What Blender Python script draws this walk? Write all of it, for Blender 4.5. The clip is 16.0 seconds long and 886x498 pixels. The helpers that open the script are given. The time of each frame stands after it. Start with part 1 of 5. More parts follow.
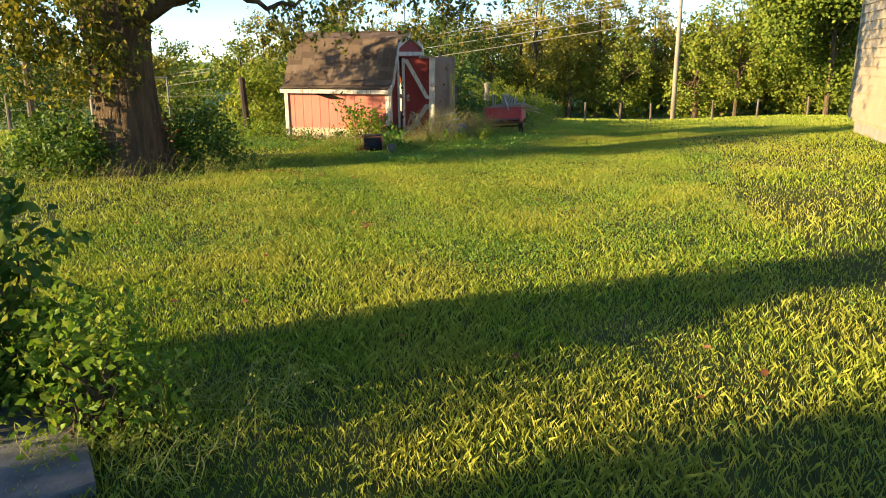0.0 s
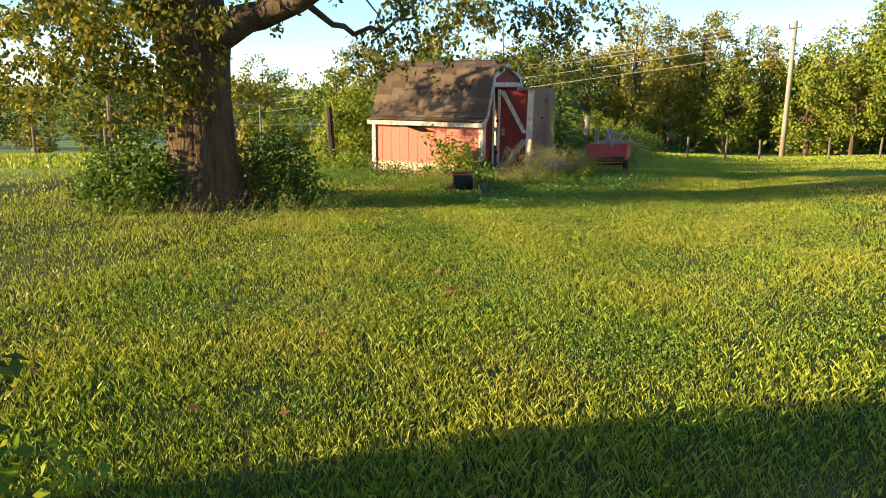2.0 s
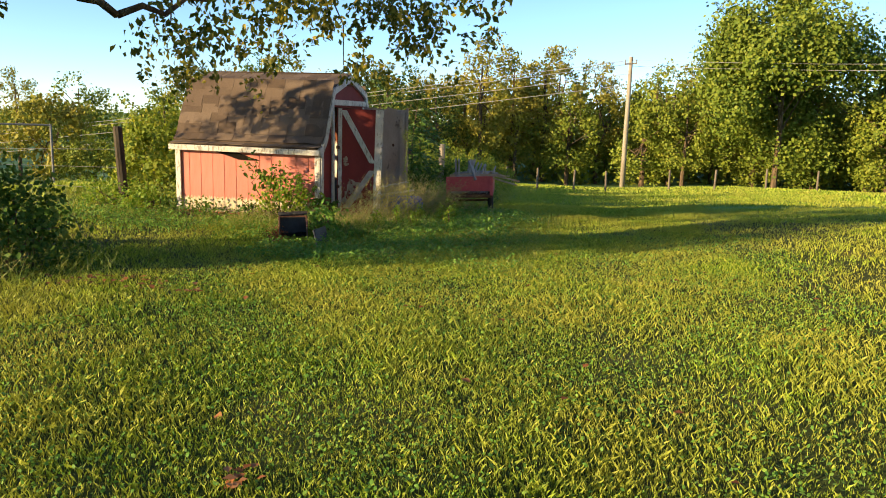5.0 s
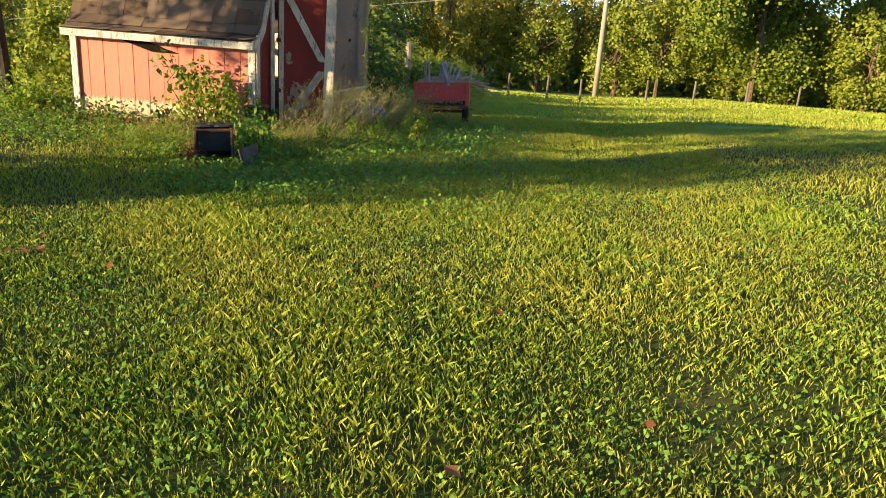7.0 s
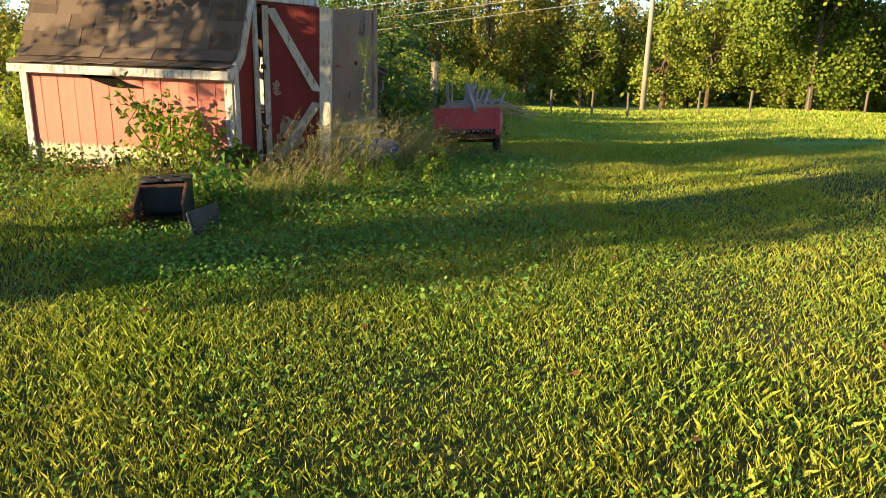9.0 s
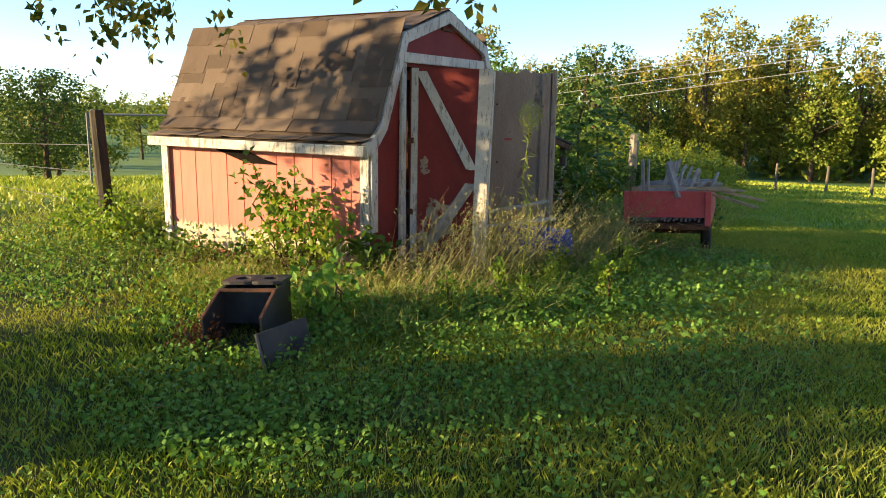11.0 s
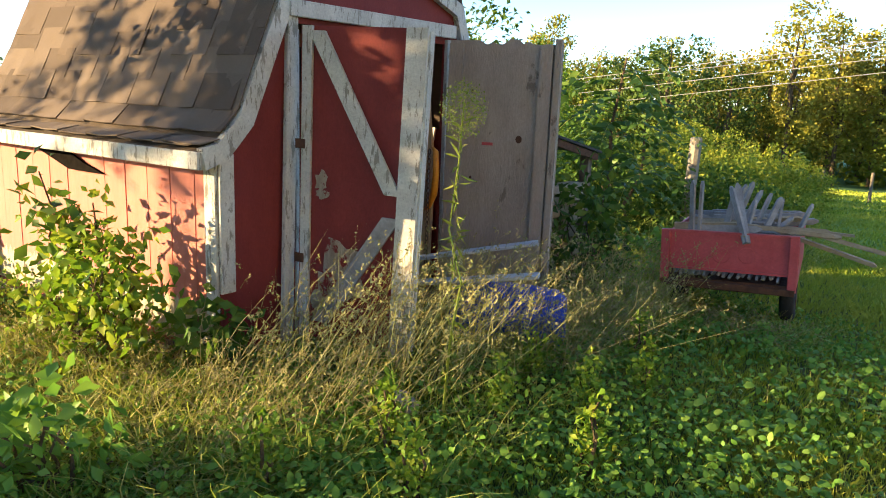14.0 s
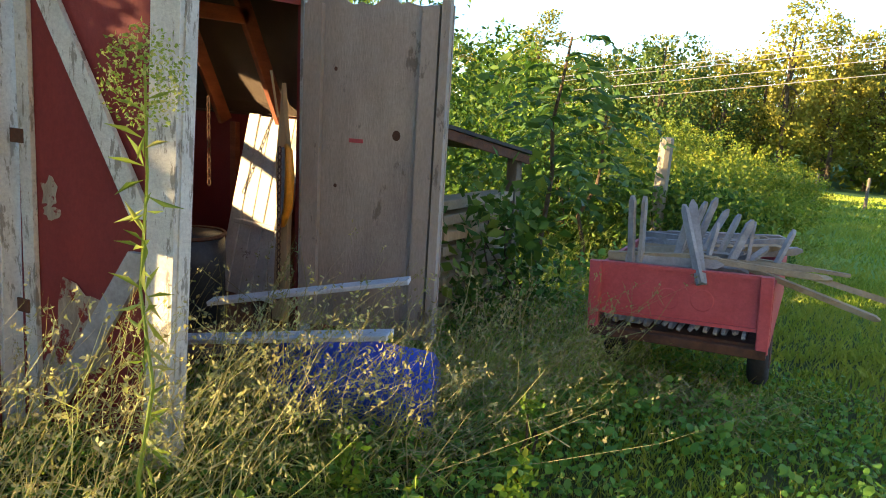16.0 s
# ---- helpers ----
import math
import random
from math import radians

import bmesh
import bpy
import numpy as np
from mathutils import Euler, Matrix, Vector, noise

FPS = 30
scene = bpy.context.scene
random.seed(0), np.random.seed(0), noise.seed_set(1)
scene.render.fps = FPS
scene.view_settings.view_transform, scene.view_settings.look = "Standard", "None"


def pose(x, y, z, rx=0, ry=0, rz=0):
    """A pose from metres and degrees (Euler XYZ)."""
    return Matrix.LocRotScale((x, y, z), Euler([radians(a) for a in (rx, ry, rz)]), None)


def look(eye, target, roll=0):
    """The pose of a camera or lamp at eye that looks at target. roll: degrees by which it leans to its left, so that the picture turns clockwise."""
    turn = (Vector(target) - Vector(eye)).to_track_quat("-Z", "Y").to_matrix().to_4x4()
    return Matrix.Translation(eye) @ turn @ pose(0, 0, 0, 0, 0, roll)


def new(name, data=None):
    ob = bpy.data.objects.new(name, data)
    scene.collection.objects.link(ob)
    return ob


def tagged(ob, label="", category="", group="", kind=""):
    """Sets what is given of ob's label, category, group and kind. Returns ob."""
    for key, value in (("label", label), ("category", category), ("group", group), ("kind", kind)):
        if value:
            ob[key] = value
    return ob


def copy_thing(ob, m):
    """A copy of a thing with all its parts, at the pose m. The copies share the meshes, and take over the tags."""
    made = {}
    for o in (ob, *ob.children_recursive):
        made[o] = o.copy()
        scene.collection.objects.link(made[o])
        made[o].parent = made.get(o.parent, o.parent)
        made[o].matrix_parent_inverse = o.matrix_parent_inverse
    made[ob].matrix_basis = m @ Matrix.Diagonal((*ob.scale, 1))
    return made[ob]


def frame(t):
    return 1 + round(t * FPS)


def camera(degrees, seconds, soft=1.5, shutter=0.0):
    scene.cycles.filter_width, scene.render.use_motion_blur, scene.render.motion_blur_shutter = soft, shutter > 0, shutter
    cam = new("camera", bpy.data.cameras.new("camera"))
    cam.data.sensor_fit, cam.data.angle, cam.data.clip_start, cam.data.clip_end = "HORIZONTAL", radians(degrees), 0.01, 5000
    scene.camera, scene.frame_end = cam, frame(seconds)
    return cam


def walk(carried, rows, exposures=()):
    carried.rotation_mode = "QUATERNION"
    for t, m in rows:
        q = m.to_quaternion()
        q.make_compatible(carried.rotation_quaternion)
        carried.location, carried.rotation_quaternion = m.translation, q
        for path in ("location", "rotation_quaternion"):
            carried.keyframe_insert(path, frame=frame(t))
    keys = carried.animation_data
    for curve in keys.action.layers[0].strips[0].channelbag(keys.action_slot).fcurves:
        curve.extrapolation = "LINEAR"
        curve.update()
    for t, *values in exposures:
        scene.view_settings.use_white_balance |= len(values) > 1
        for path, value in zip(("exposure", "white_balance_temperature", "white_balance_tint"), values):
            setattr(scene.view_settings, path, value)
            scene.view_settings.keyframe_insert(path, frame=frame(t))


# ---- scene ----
cam = camera(62.4, 16.0, 1.0)
PATH = [
    (0, (5.691, -14.61, 1.556), (5.116, -12.76, 1.057), -0.3),
    (0.5, (5.641, -14.304, 1.505), (5.031, -12.468, 0.996), -0.6),
    (1, (5.41, -13.984, 1.486), (4.793, -12.123, 1.095), 0.8),
    (1.5, (5.245, -13.675, 1.494), (4.619, -11.818, 1.096), 1.2),
    (2, (5.17, -13.372, 1.587), (4.369, -11.589, 1.162), 0.5),
    (2.5, (4.924, -12.944, 1.571), (4.131, -11.16, 1.138), 2.0),
    (3, (4.807, -12.51, 1.596), (4.129, -10.672, 1.196), 2.8),
    (3.5, (4.72, -12.119, 1.621), (4.047, -10.272, 1.255), -0.1),
    (4, (4.506, -11.673, 1.577), (3.941, -9.786, 1.23), 0.9),
    (4.5, (4.45, -11.197, 1.481), (3.998, -9.265, 1.232), 1.6),
    (4.7, (4.376, -10.944, 1.453), (3.954, -9.012, 1.153), 1.6),
    (6.8, (3.794, -8.954, 1.415), (3.36, -7.05, 0.982), 3.1),
    (7, (3.78, -8.636, 1.339), (3.49, -6.747, 0.751), 4.0),
    (7.5, (3.773, -8.205, 1.312), (3.441, -6.349, 0.645), 1.9),
    (8, (3.675, -7.748, 1.301), (3.303, -5.838, 0.84), 2.9),
    (8.5, (3.711, -7.182, 1.257), (3.352, -5.273, 0.778), 1.6),
    (9, (3.691, -6.759, 1.306), (3.269, -4.882, 0.758), 1.4),
    (9.5, (3.625, -6.276, 1.348), (3.113, -4.395, 0.905), 2.5),
    (10, (3.634, -5.806, 1.362), (2.825, -4.014, 0.994), 0.6),
    (10.2, (3.619, -5.663, 1.347), (2.785, -3.881, 0.989), 0.4),
    (12.3, (3.15, -3.791, 1.22), (2.011, -2.199, 0.813), 1.8),
    (12.5, (3.126, -3.625, 1.248), (1.993, -2.016, 0.89), 2.1),
    (13, (3.079, -3.215, 1.276), (1.97, -1.604, 0.856), 1.7),
    (13.5, (2.937, -2.764, 1.26), (1.845, -1.139, 0.852), 2.2),
    (14, (2.97, -2.362, 1.264), (1.869, -0.742, 0.862), 2.3),
    (14.5, (2.923, -1.985, 1.261), (1.813, -0.375, 0.841), 2.3),
    (15, (2.837, -1.58, 1.269), (1.747, 0.035, 0.818), 3.5),
    (15.2, (2.844, -1.411, 1.265), (1.745, 0.197, 0.81), 3.5),
    (15.5, (2.886, -1.175, 1.249), (1.778, 0.429, 0.805), 3.6),
    (16, (2.818, -0.853, 1.224), (1.728, 0.773, 0.813), 3.3),
]
walk(cam, [(t, look(eye, target, roll)) for t, eye, target, roll in PATH],
     [(0, 1.8, 7000, 10), (1, 1.75, 7000, 10), (2.5, 1.8, 7000, 10), (4.5, 1.5, 7000, 10), (7, 1.75, 7000, 10), (9, 1.85, 7000, 10), (10, 1.8, 6950, 10),
      (12.3, 2.2, 7100, 10), (14.5, 2.45, 7150, 10), (16, 2.65, 7150, 10)])

# ---- light ----
SUN_AZ, SUN_EL = radians(220.0), radians(11.5)    # direction towards the sun, counted from +x
SUN_STRENGTH = 4.3
sun_data = bpy.data.lights.new("sun", "SUN")
sun_data.energy, sun_data.angle, sun_data.color = SUN_STRENGTH, radians(0.6), (1.0, 0.77, 0.45)
to_sun = Vector((math.cos(SUN_AZ) * math.cos(SUN_EL), math.sin(SUN_AZ) * math.cos(SUN_EL), math.sin(SUN_EL)))
sun_ob = new("sun", sun_data)
sun_ob.matrix_basis = look(to_sun * 50, (0, 0, 0))
world = bpy.data.worlds.new("sky")
scene.world = world
world.use_nodes = True
sky = world.node_tree.nodes.new("ShaderNodeTexSky")
sky.sky_type, sky.sun_disc = "NISHITA", False
sky.sun_elevation, sky.sun_rotation = SUN_EL, radians(90) - SUN_AZ
sky.air_density, sky.dust_density, sky.ozone_density = 0.65, 0.08, 3.0
bg = world.node_tree.nodes["Background"]
world.node_tree.links.new(sky.outputs[0], bg.inputs[0])
bg.inputs[1].default_value = 0.116

# ---- mesh helpers ----
class Mesher:
    """Collects vertices and faces of one mesh."""
    def __init__(self):
        self.v, self.f = [], []

    def add(self, verts, faces):
        n = len(self.v)
        self.v += [tuple(p) for p in verts]
        self.f += [tuple(n + i for i in f) for f in faces]
        return self

    def box(self, c, s, m=None, b=0.0):
        """A box with centre c and size s; b: width of its chamfered edges along the longest axis."""
        hx, hy, hz = s[0] / 2, s[1] / 2, s[2] / 2
        if b <= 0:
            p = [Vector((x * hx, y * hy, z * hz)) for x in (-1, 1) for y in (-1, 1) for z in (-1, 1)]
            f = [(0, 1, 3, 2), (4, 6, 7, 5), (0, 4, 5, 1), (2, 3, 7, 6), (0, 2, 6, 4), (1, 5, 7, 3)]
        else:
            k = max(range(3), key=lambda i: s[i])
            i, j = (k + 1) % 3, (k + 2) % 3
            h = (hx, hy, hz)
            b = min(b, h[i] * 0.9, h[j] * 0.9)
            ring = [(-h[i] + b, -h[j]), (h[i] - b, -h[j]), (h[i], -h[j] + b), (h[i], h[j] - b),
                    (h[i] - b, h[j]), (-h[i] + b, h[j]), (-h[i], h[j] - b), (-h[i], -h[j] + b)]
            p = []
            for e in (-1, 1):
                for u, w in ring:
                    q = [0, 0, 0]
                    q[k], q[i], q[j] = e * h[k], u, w
                    p.append(Vector(q))
            f = [tuple(range(7, -1, -1)), tuple(range(8, 16))] + [(n, (n + 1) % 8, 8 + (n + 1) % 8, 8 + n) for n in range(8)]
        c = Vector(c)
        return self.add([(m @ q if m else q) + c for q in p], f)

    def beam(self, a, b, w, d, up=(0, 0, 1), bevel=0.004):
        """A board from a to b, w wide across and d thick along up."""
        a, b = Vector(a), Vector(b)
        x = (b - a).normalized()
        y = Vector(up).cross(x).normalized()
        z = x.cross(y)
        m = Matrix((x, y, z)).transposed()
        return self.box((a + b) / 2, ((b - a).length, w, d), m, bevel)

    def tube(self, pts, radii, n=8, cap=True):
        pts = [Vector(p) for p in pts]
        verts, faces = [], []
        ref = Vector((0.31, 0.17, 0.93))
        for i, p in enumerate(pts):
            d = (pts[min(i + 1, len(pts) - 1)] - pts[max(i - 1, 0)]).normalized()
            if abs(d.dot(ref)) > 0.98:
                ref = Vector((0.9, 0.3, 0.1))
            x = d.cross(ref).normalized()
            y = d.cross(x)
            for k in range(n):
                a = 2 * math.pi * k / n
                verts.append(p + (x * math.cos(a) + y * math.sin(a)) * radii[i])
        for i in range(len(pts) - 1):
            for k in range(n):
                faces.append((i * n + k, i * n + (k + 1) % n, (i + 1) * n + (k + 1) % n, (i + 1) * n + k))
        if cap:
            faces += [tuple(range(n - 1, -1, -1)), tuple((len(pts) - 1) * n + k for k in range(n))]
        return self.add(verts, faces)

    def prism(self, outline, axis_vec):
        """A flat outline (list of 3D points) thickened by axis_vec."""
        n = len(outline)
        o = [Vector(p) for p in outline]
        a = Vector(axis_vec)
        self.add(o + [p + a for p in o], [tuple(range(n - 1, -1, -1)), tuple(range(n, 2 * n))] + [(i, (i + 1) % n, n + (i + 1) % n, n + i) for i in range(n)])
        return self

    def mesh(self, name, smooth=False):
        me = bpy.data.meshes.new(name)
        me.from_pydata(self.v, [], self.f)
        me.validate()
        bm = bmesh.new()
        bm.from_mesh(me)
        bmesh.ops.recalc_face_normals(bm, faces=bm.faces)
        bm.to_mesh(me)
        bm.free()
        if smooth:
            me.shade_smooth()
        return me


def part(name, ms, material, parent=None, label="", smooth=False):
    ob = new(name, ms.mesh(name, smooth) if isinstance(ms, Mesher) else ms)
    if not ob.data.materials:
        ob.data.materials.append(material)
    if parent:
        ob.parent = parent
    if label:
        tagged(ob, label)
    return ob


def thing(name, label, category, group="", kind=""):
    return tagged(new(name), label, category, group, kind)


def tri_mesh(name, verts, tris, material):
    """A mesh of triangles from numpy arrays (quick for many)."""
    me = bpy.data.meshes.new(name)
    n = len(tris)
    me.vertices.add(len(verts))
    me.vertices.foreach_set("co", np.ascontiguousarray(verts, dtype=np.float32).ravel())
    me.loops.add(n * 3)
    me.loops.foreach_set("vertex_index", np.ascontiguousarray(tris, dtype=np.int32).ravel())
    me.polygons.add(n)
    me.polygons.foreach_set("loop_start", np.arange(0, n * 3, 3, dtype=np.int32))
    me.update(calc_edges=True)
    me.materials.append(material)
    return me


def smooth01(e0, e1, x):
    t = np.clip((x - e0) / (e1 - e0), 0, 1)
    return t * t * (3 - 2 * t)


def ground_z(x, y):
    """Height of the ground: a nearly level lawn that rises to the east and falls away north of the shed."""
    x, y = np.asarray(x, dtype=float), np.asarray(y, dtype=float)
    near = -0.05 - 0.012 * (np.clip(y, -40, 2) + 8)
    far = -0.067 * np.clip(y - 2, 0, 60)
    west = -0.045 * np.clip(-7 - x, 0, 60) * smooth01(-15, 0, y)
    east = 0.06 * np.clip(x - 4.5, 0, 9) * smooth01(-14, -4, y)
    r = np.hypot(x, y)
    hills = (4.5 + 3.0 * np.sin(x * 0.004 + 1.0)) * smooth01(250, 1400, r)
    rough = 0.018 * np.sin(x * 0.9 + 1.3) * np.sin(y * 0.8 + 0.4) + 0.008 * np.sin(x * 2.7 + y * 1.1)
    return near + far + west + east + hills + rough


def gz(x, y):
    return float(ground_z(x, y))


# ---- materials ----
def material(name, rough=0.8, metallic=0.0, spec=0.3):
    m = bpy.data.materials.new(name)
    m.use_nodes = True
    b = m.node_tree.nodes["Principled BSDF"]
    b.inputs["Roughness"].default_value = rough
    b.inputs["Metallic"].default_value = metallic
    b.inputs["Specular IOR Level"].default_value = spec
    return m, m.node_tree.nodes, m.node_tree.links, b


def noise_node(nodes, links, scale, detail=4, rough=0.6, stretch=None, w=None):
    tc = nodes.new("ShaderNodeTexCoord")
    n = nodes.new("ShaderNodeTexNoise")
    n.inputs["Scale"].default_value = scale
    n.inputs["Detail"].default_value = detail
    n.inputs["Roughness"].default_value = rough
    if stretch:
        mp = nodes.new("ShaderNodeMapping")
        mp.inputs["Scale"].default_value = stretch
        links.new(tc.outputs["Object"], mp.inputs[0])
        links.new(mp.outputs[0], n.inputs["Vector"])
    else:
        links.new(tc.outputs["Object"], n.inputs["Vector"])
    return n.outputs["Fac"]


def ramp(nodes, links, fac, stops):
    r = nodes.new("ShaderNodeValToRGB")
    while len(r.color_ramp.elements) < len(stops):
        r.color_ramp.elements.new(0.5)
    for e, (p, c) in zip(r.color_ramp.elements, stops):
        e.position, e.color = p, (*c, 1) if len(c) == 3 else c
    links.new(fac, r.inputs[0])
    return r.outputs[0]


def mix(nodes, links, fac, a, b, mode="MIX"):
    n = nodes.new("ShaderNodeMix")
    n.data_type, n.blend_type = "RGBA", mode
    for s, v in ((n.inputs[0], fac), (n.inputs[6], a), (n.inputs[7], b)):
        if isinstance(v, bpy.types.NodeSocket):
            links.new(v, s)
        elif isinstance(v, (int, float)):
            s.default_value = v
        else:
            s.default_value = (*v, 1)
    return n.outputs[2]


def bump(nodes, links, b, height, strength=0.4, distance=0.01):
    n = nodes.new("ShaderNodeBump")
    n.inputs["Strength"].default_value, n.inputs["Distance"].default_value = strength, distance
    links.new(height, n.inputs["Height"])
    links.new(n.outputs[0], b.inputs["Normal"])


def grained(name, stops, scale=6, stretch=None, rough=0.8, bumps=0.3, blot=None, fine=60, spec=0.3, dist=0.01):
    """A surface of one kind with large variation, fine grain and, with blot, patches of a second colour (colour, threshold, scale)."""
    m, N, L, b = material(name, rough, 0, spec)
    col = ramp(N, L, noise_node(N, L, scale, 6, 0.65, stretch), stops)
    grain = noise_node(N, L, fine, 5, 0.7, stretch)
    col = mix(N, L, 0.35, col, ramp(N, L, grain, [(0.3, (0.35, 0.35, 0.35)), (0.7, (1, 1, 1))]), "MULTIPLY")
    if blot:
        col = mix(N, L, ramp(N, L, noise_node(N, L, blot[2], 8, 0.7, blot[3] if len(blot) > 3 else None), [(blot[1], (0, 0, 0)), (blot[1] + 0.04, (1, 1, 1))]), col, blot[0])
    L.new(col, b.inputs["Base Color"])
    bump(N, L, b, grain, bumps, dist)
    return m


def leaf_material(name, c1, c2, c3=None, trans=0.35, rough=0.5, patch=None):
    """Leaves: colour by island, light shining through."""
    m, N, L, b = material(name, rough, 0, 0.18)
    g = N.new("ShaderNodeNewGeometry")
    stops = [(0.0, c1), (0.6, c2), (1.0, c3 or c2)]
    col = ramp(N, L, g.outputs["Random Per Island"], stops)
    if patch:
        col = mix(N, L, ramp(N, L, noise_node(N, L, patch[1], 3, 0.6), [(0.42, (0, 0, 0)), (0.62, (1, 1, 1))]), col, patch[0])
    L.new(col, b.inputs["Base Color"])
    t = N.new("ShaderNodeBsdfTranslucent")
    L.new(mix(N, L, 0.5, col, (1.0, 0.95, 0.25), "MULTIPLY"), t.inputs[0])
    ms = N.new("ShaderNodeMixShader")
    ms.inputs[0].default_value = trans
    L.new(b.outputs[0], ms.inputs[1])
    L.new(t.outputs[0], ms.inputs[2])
    L.new(ms.outputs[0], N["Material Output"].inputs[0])
    return m


M_RED = grained("red_barn_paint", [(0.3, (0.17, 0.022, 0.020)), (0.7, (0.25, 0.038, 0.032))], 2.5, (1, 1, 0.5), 0.75, 0.25, ((0.36, 0.26, 0.18), 0.70, 6), 90)
M_REDWALL = grained("sun_bleached_red_siding", [(0.3, (0.42, 0.12, 0.08)), (0.7, (0.5, 0.16, 0.11))], 2.0, (3, 3, 0.6), 0.85, 0.3, ((0.30, 0.07, 0.05), 0.70, 7, (4, 4, 0.7)), 90)
M_WHITE = grained("peeling_white_paint", [(0.3, (0.50, 0.47, 0.41)), (0.7, (0.70, 0.66, 0.59))], 5, None, 0.8, 0.6, ((0.26, 0.23, 0.19), 0.545, 12, (2.5, 2.5, 0.6)), 80)
M_GREY = grained("weathered_grey_plywood", [(0.25, (0.30, 0.24, 0.20)), (0.75, (0.48, 0.395, 0.325))], 1.6, (2.5, 2.5, 0.8), 0.9, 0.6, ((0.19, 0.15, 0.12), 0.60, 3.5, (2, 2, 0.8)), 40)
M_SHINGLE = grained("brown_asphalt_shingle", [(0.3, (0.075, 0.05, 0.033)), (0.7, (0.12, 0.085, 0.06))], 3, None, 0.95, 0.6, None, 260)
M_GROUND, N_, L_, B_ = material("lawn_soil_and_pasture", 0.95, 0, 0.15)
_soil = ramp(N_, L_, noise_node(N_, L_, 1.2, 6, 0.65), [(0.3, (0.032, 0.046, 0.011)), (0.55, (0.06, 0.075, 0.018)), (0.72, (0.14, 0.11, 0.05))])
_past = ramp(N_, L_, noise_node(N_, L_, 0.25, 8, 0.7), [(0.3, (0.15, 0.24, 0.035)), (0.7, (0.24, 0.31, 0.055))])
_crop = ramp(N_, L_, noise_node(N_, L_, 0.012, 3, 0.5), [(0.42, (0.06, 0.14, 0.05)), (0.5, (0.10, 0.19, 0.06)), (0.58, (0.17, 0.24, 0.07))])
_pos = N_.new("ShaderNodeNewGeometry")
_len = N_.new("ShaderNodeVectorMath"); _len.operation = "LENGTH"
_mid = N_.new("ShaderNodeVectorMath"); _mid.operation = "SUBTRACT"; _mid.inputs[1].default_value = (3.0, -5.0, 0.0)
L_.new(_pos.outputs["Position"], _mid.inputs[0])
L_.new(_mid.outputs[0], _len.inputs[0])
_far = N_.new("ShaderNodeMath"); _far.operation = "MULTIPLY"; _far.inputs[1].default_value = 0.01
L_.new(_len.outputs["Value"], _far.inputs[0])
_gc = mix(N_, L_, ramp(N_, L_, _far.outputs[0], [(0.095, (0, 0, 0)), (0.13, (1, 1, 1))]), _soil, _past)
_gc = mix(N_, L_, ramp(N_, L_, _far.outputs[0], [(0.50, (0, 0, 0)), (0.56, (1, 1, 1))]), _gc, _crop)
L_.new(_gc, B_.inputs["Base Color"])
bump(N_, L_, B_, noise_node(N_, L_, 40, 5, 0.7), 0.6, 0.01)
M_TRAIL = grained("faded_red_trailer_paint", [(0.3, (0.46, 0.06, 0.065)), (0.7, (0.60, 0.115, 0.12))], 3, None, 0.55, 0.15, ((0.24, 0.08, 0.045), 0.70, 6), 60)
M_BARK = grained("tree_bark", [(0.3, (0.055, 0.038, 0.024)), (0.7, (0.21, 0.145, 0.085))], 11, (1, 1, 0.16), 0.95, 1.0, None, 16, 0.2, 0.09)
M_POST = grained("grey_post_wood", [(0.3, (0.10, 0.08, 0.06)), (0.7, (0.22, 0.18, 0.13))], 8, (1, 1, 0.2), 0.95, 0.6, None, 40)
M_BLACK = grained("black_stove_iron", [(0.3, (0.018, 0.018, 0.02)), (0.7, (0.05, 0.05, 0.055))], 5, None, 0.5, 0.3, ((0.12, 0.06, 0.03), 0.66, 9), 70)
M_PLANK, N_, L_, B_ = material("red_siding_peeled_at_foot", 0.85)
_tc = N_.new("ShaderNodeNewGeometry")
_sep = N_.new("ShaderNodeSeparateXYZ")
L_.new(_tc.outputs["Position"], _sep.inputs[0])
_base = ramp(N_, L_, noise_node(N_, L_, 2.2, 6, 0.65, (3, 3, 0.5)), [(0.3, (0.47, 0.145, 0.108)), (0.7, (0.58, 0.215, 0.168))])
_oi = N_.new("ShaderNodeObjectInfo")
_base = mix(N_, L_, 0.25, _base, ramp(N_, L_, _oi.outputs["Random"], [(0, (0.7, 0.7, 0.7)), (1, (1, 1, 1))]), "MULTIPLY")
_streak = noise_node(N_, L_, 9, 6, 0.75, (1.6, 1.6, 0.45))
_mth = N_.new("ShaderNodeMath"); _mth.operation = "MULTIPLY_ADD"
_mth.inputs[1].default_value, _mth.inputs[2].default_value = 2.7, -0.50
L_.new(_sep.outputs["Z"], _mth.inputs[0])
_sub = N_.new("ShaderNodeMath"); _sub.operation = "SUBTRACT"
L_.new(_streak, _sub.inputs[0]); L_.new(_mth.outputs[0], _sub.inputs[1])
_peel = ramp(N_, L_, _sub.outputs[0], [(0.60, (0, 0, 0)), (0.66, (1, 1, 1))])
_col = mix(N_, L_, _peel, _base, ramp(N_, L_, noise_node(N_, L_, 14, 5, 0.7), [(0.3, (0.38, 0.29, 0.18)), (0.7, (0.58, 0.49, 0.34))]))
L_.new(_col, B_.inputs["Base Color"])
bump(N_, L_, B_, noise_node(N_, L_, 30, 5, 0.7, (2, 2, 0.3)), 0.35, 0.006)

